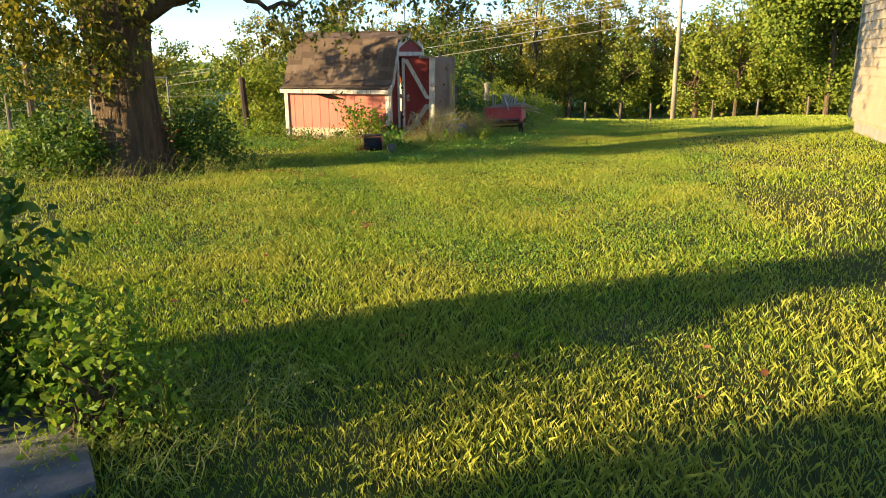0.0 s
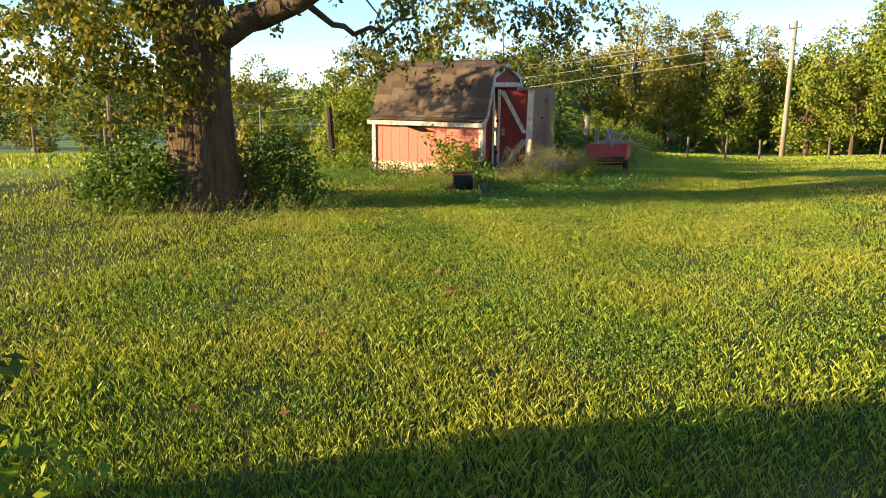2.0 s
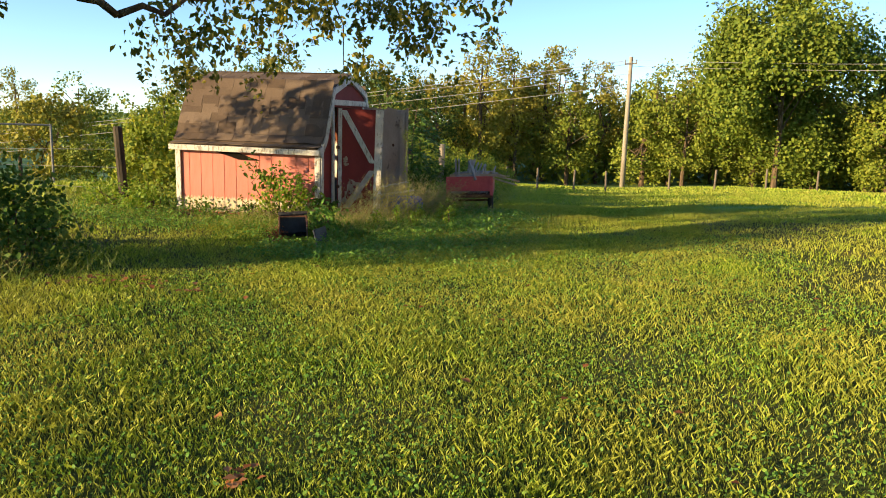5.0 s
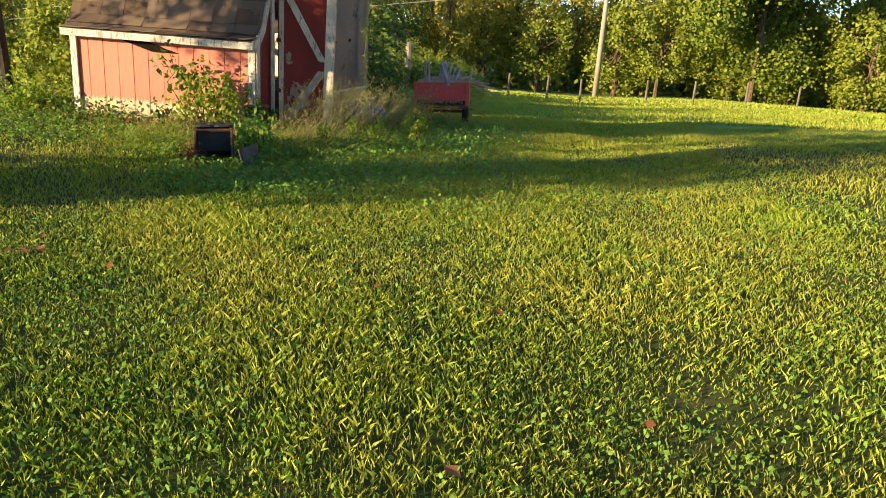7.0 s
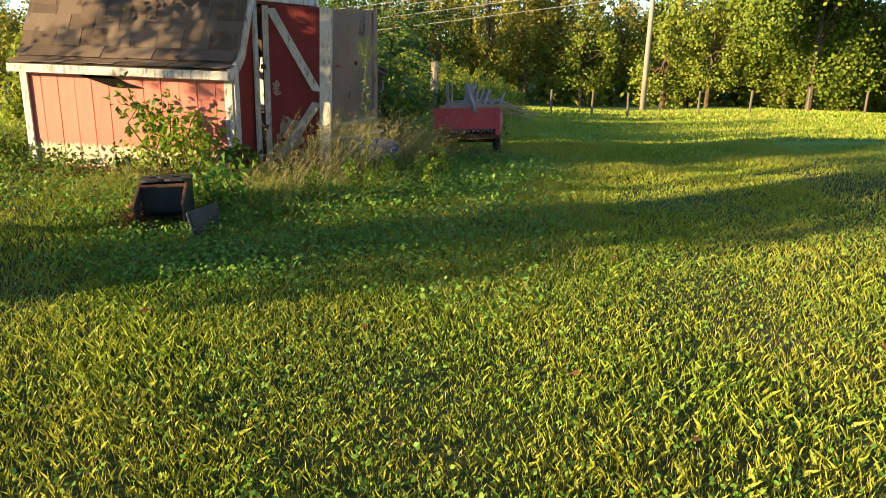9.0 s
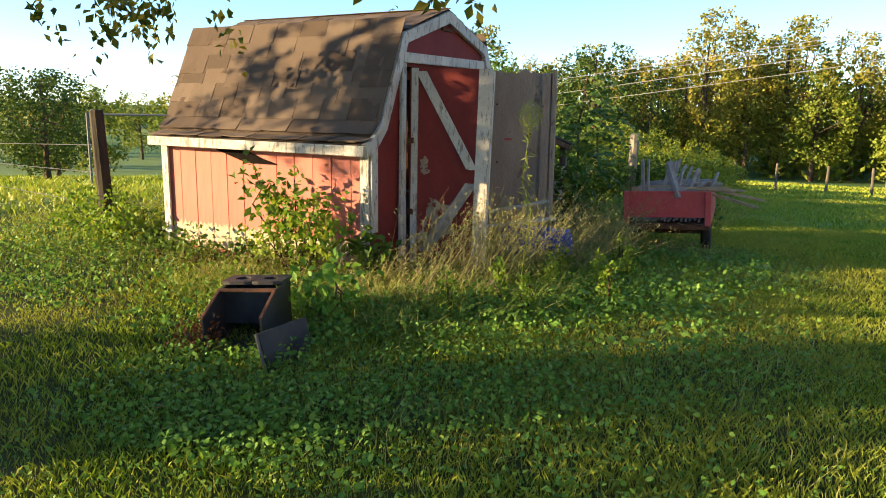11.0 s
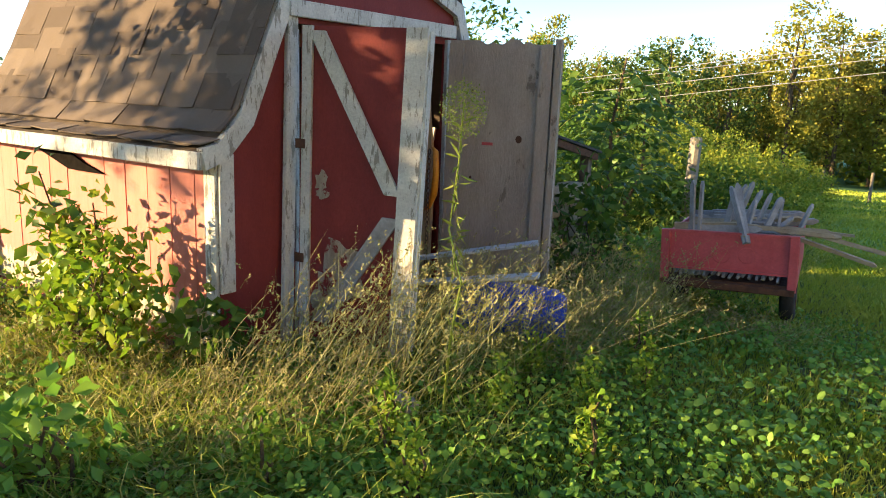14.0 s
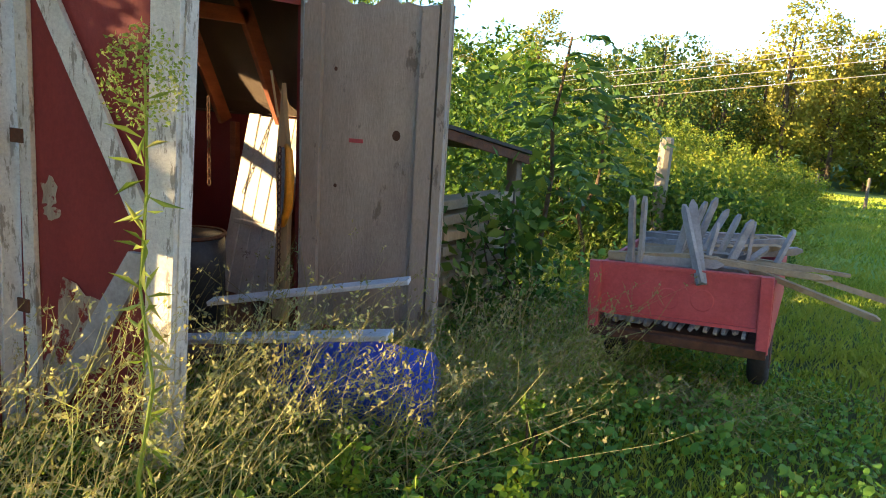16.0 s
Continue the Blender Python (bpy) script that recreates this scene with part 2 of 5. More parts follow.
M_TAB, N_, L_, B_ = material("brown_shingle_tabs", 0.95)
_oi = N_.new("ShaderNodeObjectInfo")
_c = ramp(N_, L_, _oi.outputs["Random"], [(0, (0.085, 0.058, 0.041)), (0.5, (0.125, 0.088, 0.063)), (1, (0.165, 0.12, 0.088))])
_c = mix(N_, L_, 0.6, _c, ramp(N_, L_, noise_node(N_, L_, 220, 3, 0.8), [(0.35, (0.45, 0.45, 0.45)), (0.65, (1.2, 1.2, 1.2))]), "MULTIPLY")
_c = mix(N_, L_, ramp(N_, L_, noise_node(N_, L_, 4, 5, 0.7), [(0.55, (0, 0, 0)), (0.8, (0.5, 0.5, 0.5))]), _c, (0.05, 0.042, 0.035))
L_.new(_c, B_.inputs["Base Color"])
bump(N_, L_, B_, noise_node(N_, L_, 300, 2, 0.8), 0.5, 0.003)

M_INNER = grained("red_brown_framing", [(0.3, (0.20, 0.06, 0.03)), (0.7, (0.32, 0.10, 0.05))], 5, (1, 1, 4), 0.85, 0.3)
M_PLYIN = grained("dark_inner_sheathing", [(0.3, (0.12, 0.06, 0.035)), (0.7, (0.22, 0.12, 0.07))], 3, (1, 1, 4), 0.9, 0.3)
M_BARE = grained("bare_split_wood", [(0.3, (0.42, 0.28, 0.15)), (0.7, (0.62, 0.45, 0.27))], 6, (4, 4, 0.4), 0.8, 0.4)
M_STICK = grained("silvered_wood_slats", [(0.3, (0.22, 0.205, 0.20)), (0.7, (0.42, 0.39, 0.37))], 9, None, 0.9, 0.4, None, 60)
M_TAN = grained("tan_wood_laths", [(0.3, (0.30, 0.23, 0.15)), (0.7, (0.48, 0.38, 0.25))], 9, None, 0.9, 0.4, None, 60)
M_RUST = grained("rusted_iron", [(0.3, (0.06, 0.028, 0.018)), (0.7, (0.15, 0.065, 0.035))], 12, None, 0.85, 0.4)
M_TYRE = grained("black_rubber", [(0.3, (0.02, 0.02, 0.02)), (0.7, (0.05, 0.047, 0.045))], 14, None, 0.9, 0.3)
M_BLUE = grained("blue_plastic", [(0.3, (0.012, 0.04, 0.34)), (0.7, (0.025, 0.075, 0.48))], 6, None, 0.45, 0.1, None, 40, 0.35)
M_ORANGE = grained("orange_enamel", [(0.3, (0.65, 0.22, 0.02)), (0.7, (0.8, 0.3, 0.03))], 8, None, 0.4, 0.1)
M_PANEL = grained("whitewashed_panel", [(0.3, (0.52, 0.47, 0.40)), (0.7, (0.74, 0.70, 0.62))], 7, None, 0.85, 0.3, ((0.30, 0.25, 0.2), 0.62, 9), 60)
M_STEEL = grained("galvanised_wire", [(0.3, (0.13, 0.125, 0.12)), (0.7, (0.24, 0.23, 0.22))], 20, None, 0.6, 0.1)
M_WIRE = grained("pale_power_line", [(0.3, (0.34, 0.32, 0.28)), (0.7, (0.46, 0.44, 0.40))], 2, None, 0.5, 0.0)
M_SIDING = grained("cream_house_siding", [(0.3, (0.36, 0.29, 0.18)), (0.7, (0.43, 0.36, 0.235))], 3, None, 0.6, 0.1, None, 40)
M_STONE = grained("foundation_stone", [(0.3, (0.25, 0.22, 0.18)), (0.7, (0.42, 0.37, 0.31))], 5, None, 0.95, 0.7)
M_SLAB = grained("stained_concrete_slab", [(0.3, (0.10, 0.10, 0.10)), (0.55, (0.22, 0.22, 0.22)), (0.75, (0.36, 0.36, 0.36))], 3.2, None, 0.9, 0.4, ((0.07, 0.055, 0.04), 0.62, 4), 60)
M_ROOFD = grained("dark_roof_felt", [(0.3, (0.03, 0.03, 0.033)), (0.7, (0.07, 0.065, 0.06))], 6, None, 0.85, 0.3)

M_GRASS = leaf_material("lawn_grass_blades", (0.08, 0.16, 0.016), (0.285, 0.39, 0.034), (0.47, 0.48, 0.09), 0.32, 0.5, ((0.36, 0.375, 0.06), 0.55))
M_CLOVER = leaf_material("broad_weed_leaves", (0.095, 0.22, 0.036), (0.155, 0.31, 0.05), (0.24, 0.37, 0.065), 0.35, 0.5)
M_DRY = leaf_material("dry_weed_stalks", (0.22, 0.19, 0.09), (0.36, 0.31, 0.15), (0.26, 0.29, 0.10), 0.25, 0.7)
M_TALL = leaf_material("tall_green_grass", (0.15, 0.22, 0.04), (0.28, 0.34, 0.065), (0.46, 0.42, 0.16), 0.4, 0.5)
M_SHRUB = leaf_material("shrub_leaves", (0.045, 0.10, 0.018), (0.085, 0.165, 0.026), (0.17, 0.22, 0.035), 0.33, 0.55)
M_WEEDL = leaf_material("lit_weed_leaves", (0.10, 0.20, 0.02), (0.19, 0.30, 0.036), (0.32, 0.36, 0.05), 0.4, 0.5)
M_TREEA = leaf_material("yellowing_tree_leaves", (0.055, 0.085, 0.014), (0.16, 0.165, 0.023), (0.40, 0.31, 0.042), 0.38, 0.5)
M_WOOD1 = leaf_material("woodland_leaves", (0.16, 0.17, 0.022), (0.24, 0.24, 0.030), (0.32, 0.285, 0.045), 0.22, 0.6, ((0.32, 0.265, 0.045), 0.35))
M_WOOD2 = leaf_material("green_woodland_leaves", (0.12, 0.165, 0.020), (0.19, 0.235, 0.030), (0.27, 0.275, 0.040), 0.22, 0.6)
M_BOUGH = leaf_material("spreading_tree_leaves", (0.095, 0.145, 0.018), (0.155, 0.205, 0.026), (0.22, 0.25, 0.036), 0.22, 0.6)
M_WOOD3 = leaf_material("dark_woodland_leaves", (0.04, 0.075, 0.016), (0.07, 0.115, 0.02), (0.11, 0.15, 0.026), 0.2, 0.6)
M_GOLD = leaf_material("yellow_bush_leaves", (0.14, 0.20, 0.025), (0.23, 0.28, 0.035), (0.36, 0.34, 0.05), 0.4, 0.6)
M_STRAW = leaf_material("straw_grass", (0.34, 0.31, 0.12), (0.50, 0.44, 0.20), (0.34, 0.37, 0.11), 0.35, 0.7)
M_PALE = grained("pale_painted_board", [(0.3, (0.42, 0.43, 0.44)), (0.7, (0.62, 0.63, 0.63))], 7, None, 0.8, 0.3, ((0.25, 0.24, 0.22), 0.64, 9), 60)
M_FLAKE = grained("bare_wood_with_paint_flakes", [(0.3, (0.26, 0.19, 0.135)), (0.7, (0.46, 0.37, 0.28))], 9, (3, 3, 0.8), 0.9, 0.6, ((0.19, 0.026, 0.023), 0.56, 13), 60)
# near-black that paints in the shade of the torn siding's gap
M_GAPSHADE = grained("painted_gap_shade", [(0.3, (0.008, 0.007, 0.006)), (0.7, (0.018, 0.015, 0.013))], 20, None, 1.0, 0.3, None, 60, 0.0)
M_POLE = grained("pale_pole_wood", [(0.3, (0.26, 0.22, 0.16)), (0.7, (0.40, 0.34, 0.26))], 4, (1, 1, 0.15), 0.9, 0.5, None, 30)
M_FALLEN = leaf_material("fallen_brown_leaves", (0.20, 0.07, 0.025), (0.32, 0.13, 0.05), (0.40, 0.20, 0.09), 0.15, 0.8)
M_REDDISH = leaf_material("reddish_dead_stems", (0.12, 0.04, 0.02), (0.2, 0.075, 0.04), (0.28, 0.14, 0.07), 0.2, 0.8)

# ---- ground ----
def grid_axis(lo, hi, step, reach):
    ax = list(np.arange(lo, hi, step))
    up, d = hi, step
    while up < reach:
        ax.append(up); d *= 1.3; up += d
    dn, d = lo - step, step
    while dn > -reach:
        ax.insert(0, dn); d *= 1.3; dn -= d
    return np.array(ax)


def build_ground():
    gx, gy = grid_axis(-14, 16, 0.4, 3500), grid_axis(-18, 30, 0.4, 3500)
    X, Y = np.meshgrid(gx, gy)
    gv = np.stack([X, Y, ground_z(X, Y)], -1).reshape(-1, 3)
    nx, ny = len(gx), len(gy)
    idx = np.arange(nx * ny).reshape(ny, nx)
    a, b, c, d = idx[:-1, :-1].ravel(), idx[:-1, 1:].ravel(), idx[1:, 1:].ravel(), idx[1:, :-1].ravel()
    ob = new("ground", tri_mesh("ground", gv, np.concatenate([np.stack([a, b, c], 1), np.stack([a, c, d], 1)]), M_GROUND))
    ob.data.shade_smooth()
    return tagged(ob, "sloping mown lawn with worn yellowish patches", "ground", kind="structure")


build_ground()

# ---- plant helpers ----
def unit(v):
    return v / np.maximum(np.linalg.norm(v, axis=1, keepdims=True), 1e-9)


def leaves(pos, size, rng, down=0.3, flat=0.0, wide=0.3, fold=0.12, out=None):
    """Folded leaves at pos: four corners and two triangles each. down: droop; flat: how level they lie."""
    n = len(pos)
    size = np.broadcast_to(size, (n,))[:, None] * rng.uniform(0.65, 1.3, (n, 1))
    d = rng.normal(size=(n, 3))
    d[:, 2] = d[:, 2] * (1 - flat) - down
    d = unit(d)
    up = rng.normal(size=(n, 3)) * (1 - flat) + np.array([0, 0, 1.0]) * (0.4 + 2 * flat)
    if out is not None:
        up = unit(out) * 1.3 + rng.normal(size=(n, 3)) * 0.5
    w = unit(np.cross(d, up))
    nn = np.cross(w, d)
    mid = pos + d * size * 0.5 + nn * size * fold
    v = np.stack([pos, mid + w * size * wide, pos + d * size, mid - w * size * wide], 1).reshape(-1, 3)
    k = np.arange(n)[:, None] * 4
    return v, np.concatenate([k + [0, 1, 2], k + [0, 2, 3]])


def round_leaves(pos, size, rng, down=0.05, flat=0.7, wide=0.34, way=None):
    """Broad leaves with a rounded outline: six corners and four triangles each; way: the direction of each stalk."""
    n = len(pos)
    size = np.broadcast_to(size, (n,))[:, None] * rng.uniform(0.6, 1.25, (n, 1))
    d = rng.normal(size=(n, 3)) if way is None else unit(way) + rng.normal(size=(n, 3)) * 0.22
    d[:, 2] = d[:, 2] * (1 - flat) - down
    d = unit(d)
    up = rng.normal(size=(n, 3)) * (1.1 - flat) + np.array([0, 0, 1.0]) * (0.4 + 2 * flat)
    w = unit(np.cross(d, up))
    nn = np.cross(w, d)
    curl = rng.uniform(-0.05, 0.14, (n, 1))
    rows = [pos]
    for a, k in ((0.28, 0.9), (0.68, 0.85)):
        rows.append(pos + d * size * a + w * size * wide * k + nn * size * curl)
    rows.append(pos + d * size - nn * size * 0.08)
    for a, k in ((0.68, 0.85), (0.28, 0.9)):
        rows.append(pos + d * size * a - w * size * wide * k + nn * size * curl)
    v = np.stack(rows, 1).reshape(-1, 3)
    k = np.arange(n)[:, None] * 6
    return v, np.concatenate([k + [0, 1, 5], k + [1, 2, 5], k + [2, 4, 5], k + [2, 3, 4]])


def ribbons(base, tip, width, rng, bend=0.15, segs=3, taper=0.2):
    """Bent stalks from base to tip as narrow strips."""
    n = len(base)
    t = np.linspace(0, 1, segs + 1)
    side = rng.normal(size=(n, 3)) * np.array([1, 1, 0])
    side = unit(side)
    length = np.linalg.norm(tip - base, axis=1, keepdims=True)
    b2 = rng.normal(size=(n, 3)) * np.array([1, 1, 0.2]) * length * bend
    width = np.broadcast_to(width, (n,))[:, None]
    rows = []
    for s in t:
        c = base + (tip - base) * s + b2 * (s * (1 - s) * 2 + s * s * 0.5)
        c[:, 2:] -= length * bend * 0.8 * s * s
        w = side * width * (1 - (1 - taper) * s) / 2
        rows += [c - w, c + w]
    v = np.stack(rows, 1).reshape(-1, 3)
    m = 2 * (segs + 1)
    k = np.arange(n)[:, None] * m
    f = []
    for i in range(segs):
        f += [k + [2 * i, 2 * i + 1, 2 * i + 3], k + [2 * i, 2 * i + 3, 2 * i + 2]]
    tips = rows[-1] * 0.5 + rows[-2] * 0.5
    return v, np.concatenate(f), tips


def join(*pieces):
    vs, fs, n = [], [], 0
    for v, f in pieces:
        vs.append(v); fs.append(f + n); n += len(v)
    return np.concatenate(vs), np.concatenate(fs)


def on_ground(xy, lift=0.0):
    return np.column_stack([xy, ground_z(xy[:, 0], xy[:, 1]) + lift])


def limb(ms, a, b, r0, r1, rng, wig=0.06, n=6, sides=7):
    a, b = np.array(a, float), np.array(b, float)
    L = np.linalg.norm(b - a)
    pts = [a + (b - a) * s + rng.normal(size=3) * L * wig * math.sin(math.pi * s) for s in np.linspace(0, 1, n)]
    ms.tube(pts, [r0 + (r1 - r0) * s for s in np.linspace(0, 1, n)], sides)
    return pts


def crown_points(centres, per, spread, rng):
    c = np.repeat(centres, per, axis=0)
    return c + np.clip(rng.normal(size=c.shape), -1.5, 1.5) * spread


# ---- the shed ----
W, LEN = 2.52, 2.44
PROFILE = [(-0.13, 0.985), (-0.03, 1.01), (0.10, 1.14), (0.45, 1.90), (1.26, 2.17), (2.07, 1.90), (2.42, 1.14), (2.55, 1.01), (2.65, 0.985)]
shed = thing("shed", "small weathered red gambrel shed with brown shingle roof and white trim", "shed")


def gable(x, thick, holes=None):
    """A gable wall built as upright boards clipped under the roof line; holes: (y0, y1, z0, z1)."""
    ms = Mesher()
    def top(y):
        for (y0, z0), (y1, z1) in zip(PROFILE, PROFILE[1:]):
            if y0 <= y <= y1:
                return z0 + (z1 - z0) * (y - y0) / (y1 - y0) - 0.03
        return 0.9
    ys = sorted({0.0, W, *[p[0] for p in PROFILE if 0 < p[0] < W], *[h for q in (holes or []) for h in q[:2]]})
    for y0, y1 in zip(ys, ys[1:]):
        spans = [(-0.16, None)]
        for h in holes or []:
            if h[0] <= y0 + 1e-6 and y1 <= h[1] + 1e-6:
                spans = [(-0.16, h[2]), (h[3], None)]
        for lo, hi in spans:
            z0, z1 = (top(y0 + 1e-6), top(y1 - 1e-6)) if hi is None else (hi, hi)
            if z0 - lo > 0.01 or z1 - lo > 0.01:
                ms.prism([(x, y0, lo), (x, y1, lo), (x, y1, z1), (x, y0, z0)], (thick, 0, 0))
    return ms


DOOR_Y0, DOOR_Y1, DOOR_Z = 0.52, 1.93, 1.63
def panel_of(outline):
    return Mesher().prism([(-0.02, y, z) for y, z in outline], (0.02, 0, 0))
part("front_panel", panel_of([(0, -0.16), (DOOR_Y0, -0.16), (DOOR_Y0, 1.90), (0.45, 1.875), (0.10, 1.11), (0, 1.02)]), M_RED, shed, "red painted front siding")
part("front_panel", panel_of([(W, -0.16), (W, 1.02), (2.42, 1.11), (2.07, 1.87), (DOOR_Y1, 1.92), (DOOR_Y1, -0.16)]), M_RED, shed, "red painted front siding")
part("gable_panel", panel_of([(DOOR_Y0, DOOR_Z), (DOOR_Y1, DOOR_Z), (DOOR_Y1, 1.92), (1.26, 2.14), (DOOR_Y0, 1.90)]), M_RED, shed, "red painted gable above the doorway")
# the unseen opening is put here so sun reaches the leaning panel
part("back_wall", gable(-LEN, 0.02, [(0.46, 1.10, 0.88, 1.68)]), M_RED, shed)
part("side_wall", Mesher().box((-LEN / 2, W - 0.01, 0.44), (LEN - 0.04, 0.02, 1.2)), M_RED, shed)
south = part("siding", Mesher().box((-LEN / 2, 0.03, 0.44), (LEN - 0.05, 0.012, 1.14)), M_REDWALL, shed, "sun-bleached red grooved siding peeled at the foot")

# white trim
part("fascia", Mesher().beam((-LEN - 0.06, -0.135, 0.935), (0.03, -0.135, 0.925), 0.025, 0.085), M_WHITE, shed)
part("soffit", Mesher().box((-LEN / 2, -0.06, 0.965), (LEN, 0.13, 0.015)), M_WHITE, shed)
part("corner_board", Mesher().beam((-LEN + 0.02, -0.014, -0.06), (-LEN + 0.02, -0.014, 0.93), 0.02, 0.09, (1, 0, 0)), M_WHITE, shed)
part("corner_board", Mesher().beam((-0.045, -0.014, 0.12), (-0.045, -0.014, 0.93), 0.02, 0.09, (1, 0, 0)), M_WHITE, shed)
part("corner_board", Mesher().beam((0.013, 0.035, 0.24), (0.013, 0.035, 0.95), 0.09, 0.022, (1, 0, 0)), M_WHITE, shed, "peeling white corner board rotted at the foot")


def rake_side(sign):
    ms = Mesher()
    pts = PROFILE[:5] if sign > 0 else PROFILE[:3:-1]
    inner = []
    for i, (y, z) in enumerate(pts):
        (ya, za), (yb, zb) = pts[max(i - 1, 0)], pts[min(i + 1, len(pts) - 1)]
        d = Vector((yb - ya, zb - za)).normalized()
        nrm = Vector((d.y, -d.x)) * (1 if sign > 0 else -1)
        inner.append((y + nrm.x * 0.10, z + nrm.y * 0.10))
    inner[0] = (pts[0][0] + 0.02 * sign, pts[0][1] - 0.105)
    inner[-1] = (pts[-1][0], pts[-1][1] - 0.11)
    for i in range(len(pts) - 1):
        ms.prism([(0.006, *pts[i]), (0.006, *pts[i + 1]), (0.006, *inner[i + 1]), (0.006, *inner[i])], (0.04, 0, 0))
    return ms


part("rake_board", rake_side(1), M_WHITE, shed, "peeling white rake board along the roof edge")
part("rake_board", rake_side(-1), M_WHITE, shed, "peeling white rake board along the roof edge")
part("door_header", Mesher().beam((0.035, 0.44, 1.70), (0.035, 1.99, 1.715), 0.035, 0.085), M_WHITE, shed, "peeling white board over the doorway")
part("door_jamb", Mesher().beam((0.055, 0.40, -0.10), (0.012, 0.485, 1.66), 0.075, 0.03, (1, 0, 0)), M_WHITE, shed)
part("door_jamb", Mesher().beam((0.02, 1.97, -0.10), (0.012, 1.965, 1.66), 0.075, 0.03, (1, 0, 0)), M_WHITE, shed)
part("door_stop", Mesher().beam((0.00, 0.53, -0.08), (-0.03, 0.555, 1.60), 0.03, 0.03, (1, 0, 0)), M_WHITE, shed)
# raised dark strips stand in for the dark slots of the vent
part("gable_vent", Mesher().beam((0.012, 1.16, 2.0), (0.012, 1.36, 2.0), 0.02, 0.03).beam((0.014, 1.19, 2.03), (0.014, 1.33, 2.06), 0.02, 0.014), M_RUST, shed, "dark strips laid on for the vent slots under the gable peak")
# flat black shape for the shadowed hole where the siding is torn
part("painted_gap", Mesher().prism([(-1.80, -0.016, 0.89), (-1.42, -0.016, 0.89), (-1.20, -0.016, 0.815), (-1.00, -0.016, 0.765), (-1.36, -0.016, 0.765)], (0.0, 0.016, 0.0)), M_GAPSHADE, shed, "black strip painted in for the shadowed gap under the eave")
part("floor", Mesher().box((-LEN / 2, W / 2, -0.12), (LEN - 0.06, W - 0.06, 0.06)), M_PLYIN, shed)
# unseen bar added to cast the dark band across the lit panel
part("shade_bar", Mesher().beam((-LEN + 0.01, 0.45, 1.20), (-LEN + 0.01, 1.11, 1.24), 0.03, 0.09), M_RED, shed)
part("sill_beam", Mesher().beam((-LEN, 0.02, -0.15), (0, 0.02, -0.17), 0.09, 0.09), M_POST, shed)

# roof deck and framing
deck = Mesher()
under = [(y + (0.012 if y < W / 2 else -0.012) * (abs(y - W / 2) > 0.01), z - 0.026) for y, z in PROFILE]
n = len(PROFILE)
ring = [(y, z - 0.010) for y, z in PROFILE] + under[::-1]
ends = [(-LEN - 0.05, y, z) for y, z in ring] + [(0.04, y, z) for y, z in ring]
m = len(ring)
deck.add(ends, [(i, (i + 1) % m, m + (i + 1) % m, m + i) for i in range(m)] + [(i, i + 1, m - 2 - i, m - 1 - i) for i in range(n - 1)] + [(m + m - 1 - i, m + m - 2 - i, m + i + 1, m + i) for i in range(n - 1)])
roof = part("roof", deck, M_SHINGLE, shed, "brown asphalt shingle roof with lifting tabs")
for x in (-2.35, -1.75, -1.15, -0.60, -0.06):
    ms = Mesher()
    for (a, b) in (((0.13, 0.98), (0.50, 1.77)), ((0.50, 1.77), (1.26, 2.05)), ((1.26, 2.05), (2.02, 1.77)), ((2.02, 1.77), (2.39, 0.98))):
        ms.beam((x, *a), (x, *b), 0.04, 0.09, (0, -(b[1] - a[1]), b[0] - a[0]))
    part("rafter", ms, M_INNER, shed)
    part("stud", Mesher().beam((x, W - 0.05, -0.1), (x, W - 0.05, 0.97), 0.04, 0.06, (1, 0, 0)), M_INNER, shed)
for x in (-0.60, -1.75):
    part("collar_beam", Mesher().beam((x, 0.42, 1.60), (x, 2.10, 1.60), 0.04, 0.085), M_INNER, shed, "red-brown collar beam")

# left leaf of the door, swung outwards
def leaf_frame(hinge_t, free_t, hinge_b, free_b):
    """Maps (u, v, w): across, up, out of the face, to the leaning plane of a door leaf."""
    ht, ft, hb, fb = (Vector(p) for p in (hinge_t, free_t, hinge_b, free_b))
    nrm = (ft - hb).cross(ht - hb).normalized()
    def at(u, v, w=0.0):
        return (hb * (1 - u) + fb * u) * (1 - v) + (ht * (1 - u) + ft * u) * v + nrm * w
    return at


def slab_on(at, u0, u1, v0, v1, w0, w1, skew=0.0):
    ms = Mesher()
    p = [at(u0, v0, w0), at(u1, v0 + skew, w0), at(u1, v1 + skew, w0), at(u0, v1, w0)]
    q = [at(u0, v0, w1), at(u1, v0 + skew, w1), at(u1, v1 + skew, w1), at(u0, v1, w1)]
    return ms.add(p + q, [(3, 2, 1, 0), (4, 5, 6, 7), (0, 1, 5, 4), (1, 2, 6, 5), (2, 3, 7, 6), (3, 0, 4, 7)])


L_AT = leaf_frame((0.085, 0.49, 1.61), (0.785, 0.67, 1.60), (0.10, 0.45, -0.06), (0.772, 0.585, -0.08))
door_l = part("door_leaf", slab_on(L_AT, 0.0, 0.97, 0, 1, -0.012, 0.006), M_RED, shed, "red door leaf with white Z brace, swung open")
part("stile", slab_on(L_AT, 0.025, 0.105, 0.0, 1.0, 0.008, 0.028), M_WHITE, door_l)
part("stile", slab_on(L_AT, 0.84, 1.0, -0.02, 1.0, 0.008, 0.030), M_WHITE, door_l, "peeling white edge board")
part("edge_board", slab_on(L_AT, 0.985, 1.01, 0.0, 0.99, -0.05, 0.008), M_WHITE, door_l)
